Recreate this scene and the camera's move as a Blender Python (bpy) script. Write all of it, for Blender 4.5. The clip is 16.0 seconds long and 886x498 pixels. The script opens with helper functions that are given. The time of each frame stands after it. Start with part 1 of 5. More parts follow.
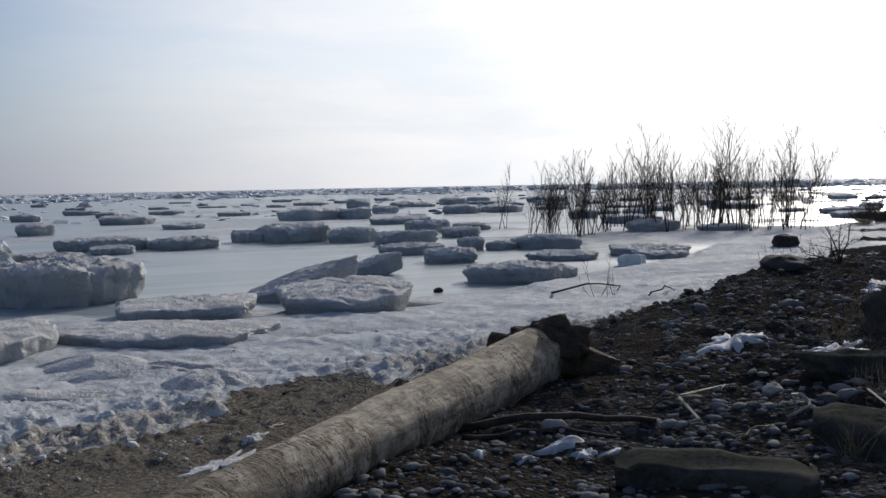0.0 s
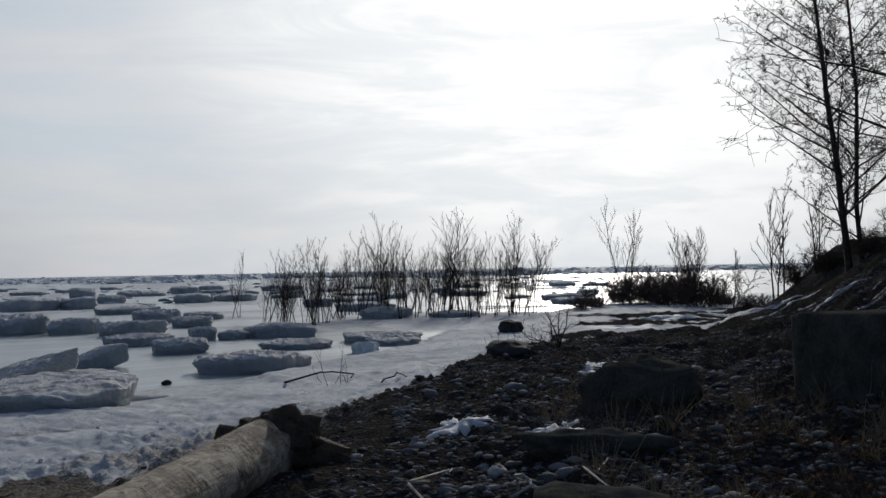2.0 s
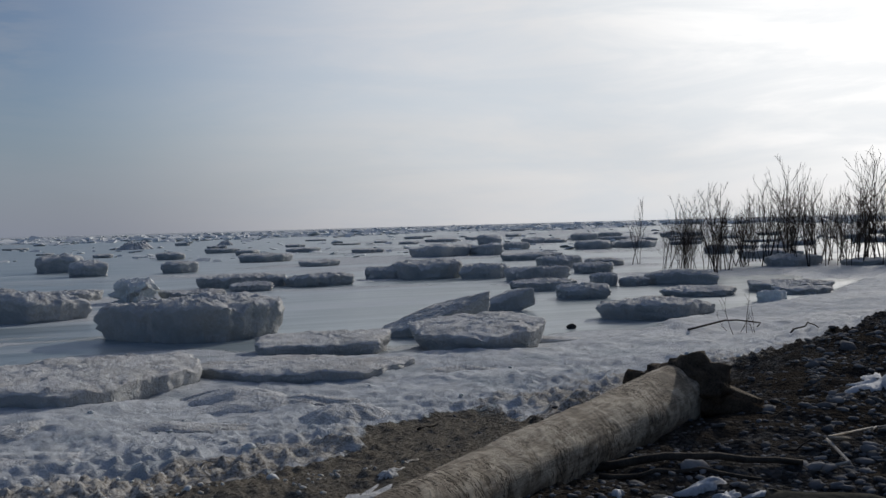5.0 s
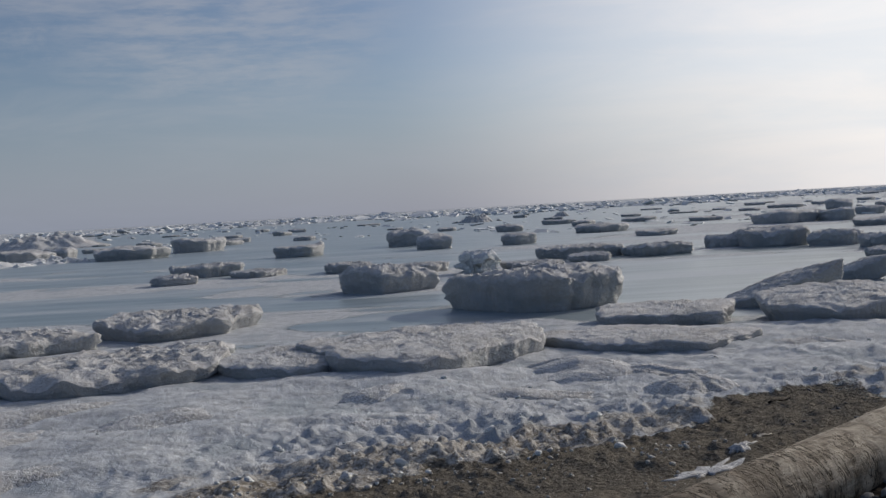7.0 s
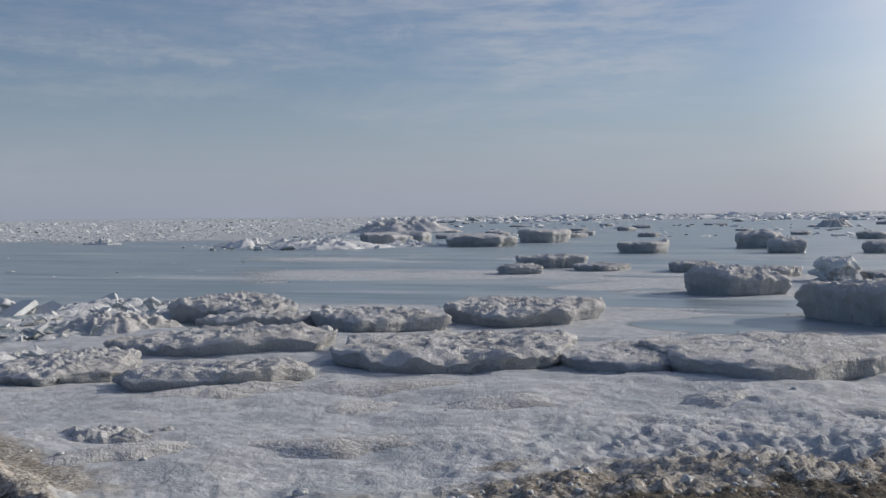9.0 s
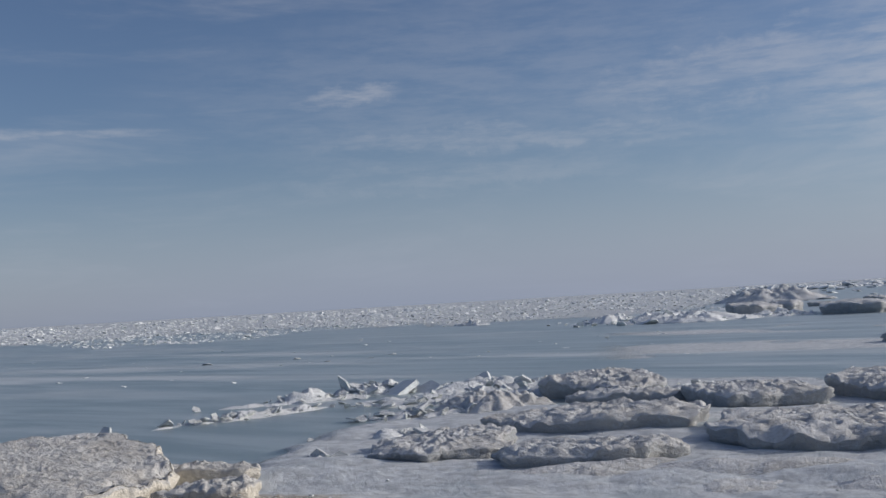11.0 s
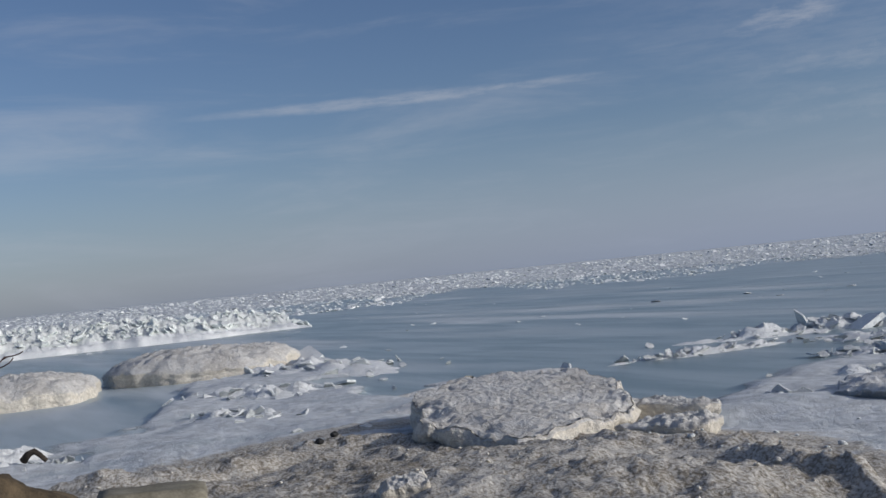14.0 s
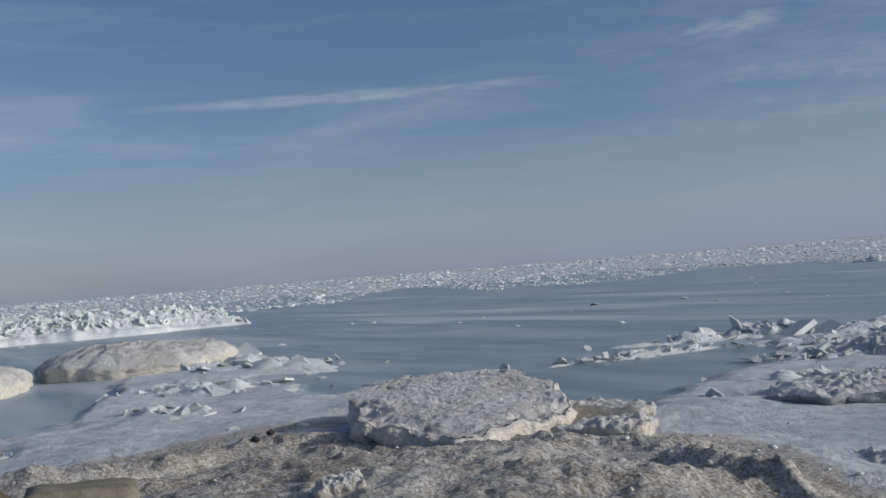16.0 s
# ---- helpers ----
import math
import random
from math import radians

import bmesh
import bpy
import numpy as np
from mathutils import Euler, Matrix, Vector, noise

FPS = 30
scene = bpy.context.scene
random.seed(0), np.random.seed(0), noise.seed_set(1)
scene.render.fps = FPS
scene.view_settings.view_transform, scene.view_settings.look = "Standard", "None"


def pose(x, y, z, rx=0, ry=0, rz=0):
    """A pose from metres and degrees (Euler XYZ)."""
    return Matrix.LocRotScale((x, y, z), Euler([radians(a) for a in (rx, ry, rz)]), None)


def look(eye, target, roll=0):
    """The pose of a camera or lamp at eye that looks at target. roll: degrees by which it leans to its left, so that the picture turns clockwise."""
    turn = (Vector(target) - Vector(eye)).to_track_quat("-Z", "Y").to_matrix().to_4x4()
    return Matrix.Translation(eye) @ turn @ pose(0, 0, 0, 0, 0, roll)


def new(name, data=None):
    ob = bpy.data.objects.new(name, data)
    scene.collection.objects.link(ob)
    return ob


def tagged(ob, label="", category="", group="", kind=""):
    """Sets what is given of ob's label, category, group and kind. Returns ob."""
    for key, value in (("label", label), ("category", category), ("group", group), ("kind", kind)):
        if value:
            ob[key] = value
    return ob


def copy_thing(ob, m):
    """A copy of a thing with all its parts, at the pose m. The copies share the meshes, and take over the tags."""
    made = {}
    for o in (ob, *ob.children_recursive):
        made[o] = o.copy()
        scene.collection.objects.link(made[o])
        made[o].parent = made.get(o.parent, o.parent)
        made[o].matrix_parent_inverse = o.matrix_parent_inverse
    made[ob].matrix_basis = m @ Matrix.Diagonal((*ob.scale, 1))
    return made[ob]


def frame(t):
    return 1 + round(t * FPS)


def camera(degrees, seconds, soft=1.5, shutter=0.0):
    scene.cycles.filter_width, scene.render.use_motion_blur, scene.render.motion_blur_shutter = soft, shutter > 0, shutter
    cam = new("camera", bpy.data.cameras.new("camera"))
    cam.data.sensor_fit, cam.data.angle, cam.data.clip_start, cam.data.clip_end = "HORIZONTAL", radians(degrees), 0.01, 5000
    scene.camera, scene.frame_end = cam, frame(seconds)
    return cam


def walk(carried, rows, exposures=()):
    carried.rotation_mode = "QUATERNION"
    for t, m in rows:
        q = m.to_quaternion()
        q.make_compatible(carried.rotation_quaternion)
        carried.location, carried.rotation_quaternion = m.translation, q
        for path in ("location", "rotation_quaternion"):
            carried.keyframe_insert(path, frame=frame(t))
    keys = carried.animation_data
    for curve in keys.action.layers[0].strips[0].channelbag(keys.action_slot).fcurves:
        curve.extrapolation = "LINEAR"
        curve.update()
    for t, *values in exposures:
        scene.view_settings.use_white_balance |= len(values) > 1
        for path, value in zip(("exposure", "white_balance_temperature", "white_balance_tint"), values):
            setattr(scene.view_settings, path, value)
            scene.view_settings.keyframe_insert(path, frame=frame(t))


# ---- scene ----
# The camera stands on the beach and turns: seconds, turn to the left of +Y, tilt, lean to the left (degrees).
EYE, ARM = 2, 0.2
TURNS = [
    (0, -24.81, -3.37, -1.09),
    (0.5, -28.61, -2.96, -0.77),
    (1, -32.94, -1.20, -0.83),
    (1.5, -36.26, 0.56, -1.51),
    (2, -38.97, 1.08, -1.13),
    (2.5, -41.64, 1.20, -2.16),
    (3, -41.90, -0.14, -1.30),
    (3.5, -37.96, 0.22, -2.20),
    (4, -30.36, 0.43, -2.31),
    (4.2, -27.09, -0.01, -1.86),
    (6.3, -8.15, -1.69, -3.04),
    (6.5, -6.16, -1.79, -3.06),
    (7, 0.02, -2.13, -3.23),
    (7.5, 2.23, -3.21, -2.79),
    (8, 5.84, -3.36, -3.01),
    (8.5, 12.18, -2.02, -2.55),
    (8.7, 14.86, -2.02, -1.73),
    (10.8, 34.33, 2.77, -2.26),
    (11, 37.16, 2.88, -3.31),
    (11.5, 42.82, 3.55, -4.84),
    (12, 45.87, 3.71, -5.02),
    (12.5, 50.75, 3.57, -4.97),
    (13, 53.53, 3.01, -4.91),
    (13.5, 57.22, 1.90, -4.71),
    (14, 60.69, 1.37, -5.66),
    (14.5, 64.49, 0.85, -5.25),
    (15, 64.65, 1.56, -4.06),
    (15.5, 61.64, 1.40, -3.69),
    (16, 57.60, 1.08, -4.53),
]
cam = camera(44.99, 16.0, soft=1.5)


def held(turn, tilt, lean):
    """The camera is held out in front of a body that turns round the origin."""
    a = radians(turn)
    return pose(-ARM * math.sin(a), ARM * math.cos(a), EYE, 90 + tilt, 0, turn) @ pose(0, 0, 0, 0, 0, lean)


walk(cam, [(t, held(a, b, c)) for t, a, b, c in TURNS], exposures=[(0, -0.3, 6600, 11), (1, -0.55, 6600, 11), (2, -0.83, 6500, 9), (3, -0.88, 6500, 9), (4.2, -0.86, 6500, 9), (6.3, -0.45, 6850, 12), (7, -0.4, 6900, 12), (8.7, -0.12, 6950, 12), (11, -0.2, 6620, 12), (14.5, -0.28, 6430, 11), (16, -0.3, 6430, 10)])

# ---- light ----
SUN_AZ, SUN_EL = -47.0, 20.0      # to the left of +Y, above the horizon


def toward(az, el=0.0):
    a, e = radians(az), radians(el)
    return Vector((-math.sin(a) * math.cos(e), math.cos(a) * math.cos(e), math.sin(e)))


sun = new("sun", bpy.data.lights.new("sun", "SUN"))
sun.data.energy, sun.data.angle, sun.data.color = 3.1, radians(0.6), (1.0, 0.95, 0.88)
sun.matrix_world = look(toward(SUN_AZ, SUN_EL) * 50, (0, 0, 0))


class Nodes:
    """Short hand for building a node tree."""

    def __init__(self, tree):
        self.tree = tree
        tree.nodes.clear()

    def add(self, kind, inputs=(), **settings):
        n = self.tree.nodes.new(kind)
        for k, v in settings.items():
            setattr(n, k, v)
        for k, v in dict(inputs).items():
            if isinstance(v, bpy.types.NodeSocket):
                self.tree.links.new(v, n.inputs[k])
            else:
                n.inputs[k].default_value = v
        return n

    def math(self, op, a, b=0.0, clamp=False):
        return self.add("ShaderNodeMath", {0: a, 1: b}, operation=op, use_clamp=clamp).outputs[0]

    def ramp(self, value, low, high, to_low=0.0, to_high=1.0):
        return self.add("ShaderNodeMapRange", {0: value, 1: low, 2: high, 3: to_low, 4: to_high}, interpolation_type="SMOOTHSTEP").outputs[0]

    def mix(self, factor, a, b):
        n = self.add("ShaderNodeMix", {0: factor}, data_type="RGBA")
        for socket, v in ((n.inputs[6], a), (n.inputs[7], b)):
            if isinstance(v, bpy.types.NodeSocket):
                self.tree.links.new(v, socket)
            else:
                socket.default_value = (*v, 1) if len(v) == 3 else v
        return n.outputs[2]

    def noise(self, vector, scale, detail=5.0, rough=0.55, distortion=0.0):
        return self.add("ShaderNodeTexNoise", {"Vector": vector, "Scale": scale, "Detail": detail, "Roughness": rough, "Distortion": distortion}).outputs["Fac"]


world = bpy.data.worlds.new("winter_sky")
scene.world = world
world.use_nodes = True
n = Nodes(world.node_tree)
sky = n.add("ShaderNodeTexSky", sky_type="NISHITA", sun_disc=False, sun_elevation=radians(SUN_EL), sun_rotation=radians(-SUN_AZ),
            altitude=180.0, air_density=1.0, dust_density=0.8, ozone_density=3.0)
way = n.add("ShaderNodeTexCoord").outputs["Generated"]
sep = n.add("ShaderNodeSeparateXYZ", {0: way})
# thin cirrus, drawn out along the horizon
flat = n.add("ShaderNodeMapping", {"Vector": way, "Scale": (1.6, 1.6, 9.0), "Rotation": (0.05, -0.06, 0)}).outputs[0]
veil = n.ramp(n.noise(flat, 2.3, 6, 0.6, 0.4), 0.45, 0.85)
veil = n.math("MULTIPLY", veil, 0.3)


def cloud(az, el, long, tall, lean, strength, ragged):
    """A stretched soft cloud round the direction (az, el), sizes in degrees."""
    c, a = toward(az, el), radians(az)
    right, up = Vector((math.cos(a), math.sin(a), 0)), Vector((0, 0, 1))
    ca, sa = math.cos(radians(lean)), math.sin(radians(lean))
    u, v = right * ca + up * sa, up * ca - right * sa
    du = n.add("ShaderNodeVectorMath", {0: way, 1: tuple(u)}, operation="DOT_PRODUCT").outputs["Value"]
    dv = n.add("ShaderNodeVectorMath", {0: way, 1: tuple(v)}, operation="DOT_PRODUCT").outputs["Value"]
    du = n.math("DIVIDE", n.math("SUBTRACT", du, u.dot(c)), math.sin(radians(long)))
    wobble = n.math("MULTIPLY", n.math("SUBTRACT", n.noise(way, 20.0, 5, 0.65), 0.5), ragged * 1.6)
    dv = n.math("ADD", n.math("DIVIDE", n.math("SUBTRACT", dv, v.dot(c)), math.sin(radians(tall))), wobble)
    d2 = n.math("ADD", n.math("MULTIPLY", du, du), n.math("MULTIPLY", dv, dv))
    front = n.ramp(n.add("ShaderNodeVectorMath", {0: way, 1: tuple(c)}, operation="DOT_PRODUCT").outputs["Value"], 0.3, 0.5)
    soft = n.math("MULTIPLY", n.ramp(d2, 1.0, 0.0), n.ramp(n.noise(flat, 9.0, 6, 0.65), 0.3, 0.68, 0.1, 1.0))
    return n.math("MULTIPLY", n.math("MULTIPLY", soft, front), strength)


for spec in ((41.6, 11.2, 4.2, 0.75, 8, 0.42, 1.6), (61.5, 9.5, 14.0, 0.42, 0.6, 0.36, 0.5), (33.0, 8.6, 15.0, 0.9, -2, 0.25, 2.0), (36.0, 6.8, 13.0, 1.1, 0, 0.16, 2.0), (21.0, 11.0, 12.0, 2.6, 5, 0.3, 1.5), (32.0, 11.0, 24.0, 6.0, 0, 0.13, 0.4), (11.0, 10.0, 11.0, 6.0, 0, 0.36, 0.3)):
    veil = n.math("MAXIMUM", veil, cloud(*spec))
near_sun = n.add("ShaderNodeVectorMath", {0: way, 1: tuple(toward(SUN_AZ, SUN_EL))}, operation="DOT_PRODUCT").outputs["Value"]
low = n.math("MULTIPLY", n.ramp(sep.outputs["Z"], 0.0, 0.15, 0.72, 0.0), n.ramp(near_sun, -0.85, 0.1, 0.5, 1.0))          # haze over the ice, thinner away from the sun
clear = n.add("ShaderNodeVectorMath", {0: sky.outputs[0], 1: (0.97, 0.975, 1.09)}, operation="MULTIPLY").outputs[0]
colour = n.mix(veil, clear, (7.5, 7.6, 8.0))
colour = n.mix(low, colour, (4.0, 4.9, 6.85))
glare = n.math("MULTIPLY", n.ramp(near_sun, 0.62, 0.965), n.ramp(n.noise(flat, 1.6, 4, 0.5, 0.4), 0.2, 0.8, 0.90, 1.05), clamp=True)
thin = n.ramp(n.noise(flat, 2.6, 6, 0.62, 0.5), 0.30, 0.72)
colour = n.mix(glare, colour, n.mix(thin, (12.9, 13.9, 15.0), (15.0, 15.1, 15.4)))            # bright veil of thin cloud round the sun
core = n.math("MULTIPLY", n.ramp(near_sun, 0.90, 0.995), n.ramp(thin, 0.0, 1.0, 0.55, 1.0))
colour = n.mix(core, colour, (24.0, 24.0, 24.0))
back = n.add("ShaderNodeBackground", {"Color": colour, "Strength": 0.085})
n.add("ShaderNodeOutputWorld", {0: back.outputs[0]})


# ---- materials ----
def material(name):
    m = bpy.data.materials.new(name)
    m.use_nodes = True
    return m, Nodes(m.node_tree)


def finish(n, colour, rough, height=None, bump=0.5, distance=0.02, **more):
    s = n.add("ShaderNodeBsdfPrincipled", {"Base Color": colour, "Roughness": rough, **more})
    if height is not None:
        b = n.add("ShaderNodeBump", {"Height": height, "Strength": bump, "Distance": distance})
        n.tree.links.new(b.outputs[0], s.inputs["Normal"])
    n.add("ShaderNodeOutputMaterial", {0: s.outputs[0]})


def speckled(name, dark, light, scale=6.0, rough=0.85, bump=0.5, distance=0.02, spread=(0.3, 0.7), specular=0.3, each=0.0):
    """A rough natural surface: two tones at two scales."""
    m, n = material(name)
    co = n.add("ShaderNodeTexCoord").outputs["Object"]
    big, fine = n.noise(co, scale, 6, 0.6), n.noise(co, scale * 9, 4, 0.65)
    f = n.ramp(n.math("ADD", n.math("MULTIPLY", big, 0.6), n.math("MULTIPLY", fine, 0.4)), *spread)
    if each:
        island = n.add("ShaderNodeNewGeometry").outputs["Random Per Island"]
        f = n.math("ADD", n.math("MULTIPLY", f, 1 - each), n.math("MULTIPLY", island, each))
    finish(n, n.mix(f, dark, light), rough, n.math("ADD", n.math("MULTIPLY", fine, 0.5), big), bump, distance, **{"Specular IOR Level": specular})
    return m


def ice_material(name, snow, side, grime, amount):
    """Crusted snow on what faces up, wet grey ice on the broken sides, grime in patches."""
    m, n = material(name)
    geo = n.add("ShaderNodeNewGeometry")
    co = n.add("ShaderNodeTexCoord").outputs["Object"]
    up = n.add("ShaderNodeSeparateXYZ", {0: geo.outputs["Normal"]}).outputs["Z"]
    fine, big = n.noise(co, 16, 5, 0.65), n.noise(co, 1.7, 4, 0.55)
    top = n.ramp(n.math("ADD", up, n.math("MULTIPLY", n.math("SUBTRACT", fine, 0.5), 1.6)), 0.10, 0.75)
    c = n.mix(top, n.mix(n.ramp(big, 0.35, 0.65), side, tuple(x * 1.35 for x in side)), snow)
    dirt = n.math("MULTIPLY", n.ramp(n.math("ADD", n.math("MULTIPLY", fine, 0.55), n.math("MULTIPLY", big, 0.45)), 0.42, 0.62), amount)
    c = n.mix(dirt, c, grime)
    h = n.math("ADD", fine, n.math("MULTIPLY", n.noise(co, 60, 3, 0.6), 0.4))
    finish(n, c, n.ramp(top, 0, 1, 0.4, 0.8), h, 0.8, 0.06, **{"Specular IOR Level": 0.4})
    return m


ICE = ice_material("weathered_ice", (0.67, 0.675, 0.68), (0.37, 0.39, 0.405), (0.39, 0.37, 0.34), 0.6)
CLEAN_ICE = ice_material("clean_ice", (0.80, 0.82, 0.83), (0.72, 0.755, 0.75), (0.5, 0.5, 0.48), 0.2)
CREST_ICE = ice_material("greenish_ice", (0.78, 0.81, 0.80), (0.77, 0.82, 0.80), (0.45, 0.45, 0.42), 0.35)
DIRTY_ICE = ice_material("sandy_ice", (0.64, 0.63, 0.61), (0.66, 0.62, 0.54), (0.36, 0.32, 0.27), 0.5)
BARK = speckled("dark_bark", (0.025, 0.021, 0.018), (0.09, 0.075, 0.062), 8, specular=0.1)
ROOT = speckled("torn_root_wood", (0.022, 0.017, 0.013), (0.15, 0.115, 0.082), 7, bump=0.9, distance=0.04, specular=0.1)
TWIG = speckled("bare_twigs", (0.035, 0.026, 0.021), (0.10, 0.075, 0.058), 20)
DARK_TWIG = speckled("dead_weed_stalks", (0.020, 0.014, 0.011), (0.075, 0.050, 0.036), 20, specular=0.05)
RED_TWIG = speckled("reddish_twigs", (0.06, 0.030, 0.022), (0.17, 0.085, 0.06), 20)
STONE = speckled("beach_stone", (0.034, 0.035, 0.037), (0.29, 0.29, 0.295), 5, each=0.6, rough=0.85, specular=0.02)
ROCK = speckled("brown_boulder", (0.035, 0.027, 0.018), (0.15, 0.11, 0.065), 4, distance=0.05)
DARK_ROCK = speckled("dark_rock", (0.025, 0.025, 0.026), (0.07, 0.07, 0.07), 4, distance=0.04, specular=0.08)
CONCRETE = speckled("worn_concrete", (0.13, 0.118, 0.088), (0.30, 0.275, 0.215), 5, distance=0.015)
# concrete turned from the sun: its shade is put into the dark colour
SHADED_CONCRETE = speckled("shaded_concrete", (0.028, 0.029, 0.026), (0.10, 0.096, 0.083), 3.5, distance=0.02, specular=0.0)
LEAF = speckled("dead_leaves", (0.05, 0.030, 0.018), (0.24, 0.15, 0.085), 9, each=0.6, specular=0.0)
SNOW = speckled("old_snow", (0.42, 0.44, 0.47), (0.68, 0.70, 0.73), 8, distance=0.03, rough=0.7)
STRAW = speckled("dry_grass", (0.16, 0.12, 0.07), (0.36, 0.29, 0.18), 9)
BLEACHED = speckled("bleached_wood", (0.36, 0.33, 0.29), (0.62, 0.58, 0.52), 12)


# ---- numbers that grow the surfaces ----
def hashed(ix, iy, seed):
    h = (ix.astype(np.int64) * 374761393 + iy.astype(np.int64) * 668265263 + seed * 974711) & 0xFFFFFFFF
    h = ((h ^ (h >> 13)) * 1274126177) & 0xFFFFFFFF
    return ((h ^ (h >> 16)) & 0xFFFF) / 65535.0


def lattice(x, y, seed=0):
    """Smooth value noise in -1..1 over numpy arrays."""
    ix, iy = np.floor(x), np.floor(y)
    fx, fy = x - ix, y - iy
    fx, fy = fx * fx * (3 - 2 * fx), fy * fy * (3 - 2 * fy)
    a, b = hashed(ix, iy, seed), hashed(ix + 1, iy, seed)
    c, d = hashed(ix, iy + 1, seed), hashed(ix + 1, iy + 1, seed)
    return 2 * ((a * (1 - fx) + b * fx) * (1 - fy) + (c * (1 - fx) + d * fx) * fy) - 1


def fbm(x, y, scale, octaves=4, gain=0.5, seed=0):
    total, amp = 0.0, 1.0
    for k in range(octaves):
        total = total + amp * lattice(x * scale + 17.3 * k, y * scale - 9.1 * k, seed + k)
        scale, amp = scale * 2.03, amp * gain
    return total


def step(v, a, b):
    k = np.clip((v - a) / (b - a), 0, 1)
    return k * k * (3 - 2 * k)


# Where the beach ends and where the bare lake ice begins: distance from the origin by direction.
BEACH = [(-180, 60), (-110, 60), (-70, 60), (-62, 50), (-57, 38), (-53, 30), (-49.5, 28), (-45.5, 26), (-43.7, 25), (-41.3, 22), (-39, 19.4), (-36.4, 17), (-33.4, 14.5), (-30, 12.8), (-27.7, 12.0), (-20, 10), (-16, 8.8), (-11, 8.2), (-2, 7.8), (11, 7.2), (16, 6.6), (22, 5.2), (34, 5.4), (42, 8.6), (46, 9.6), (51, 10.7), (59, 12.0), (65, 12.5), (76, 11.8), (84, 11.7), (100, 14), (180, 60)]
LAKE = [(-180, 90), (-70, 90), (-50, 62), (-44, 46), (-38, 30), (-30, 21), (-20, 17), (-10, 17.2), (0, 17), (10, 17), (20, 18), (28, 20), (34, 22), (40, 21), (45, 16.5), (50, 13.6), (56, 15), (62, 17), (66, 22), (70, 27), (74, 24), (77, 18), (80, 16.3), (84, 17), (90, 19), (110, 30), (180, 90)]


def by_direction(table, az):
    return np.interp(az, [a for a, _ in table], [b for _, b in table])


def brown_mat(x, y):
    """Where the beach is a mat of brown washed-up debris."""
    s = 0.6 * x - 0.8 * y + 4.7 + 0.4 * fbm(x, y, 0.9, 4, 0.6, 72)
    return step(s, -1.75, -1.25) * step(1.5 - s, 0.0, 0.7) * step(x, -2.6, -1.2) * step(4.6 - x, 0.0, 1.6)


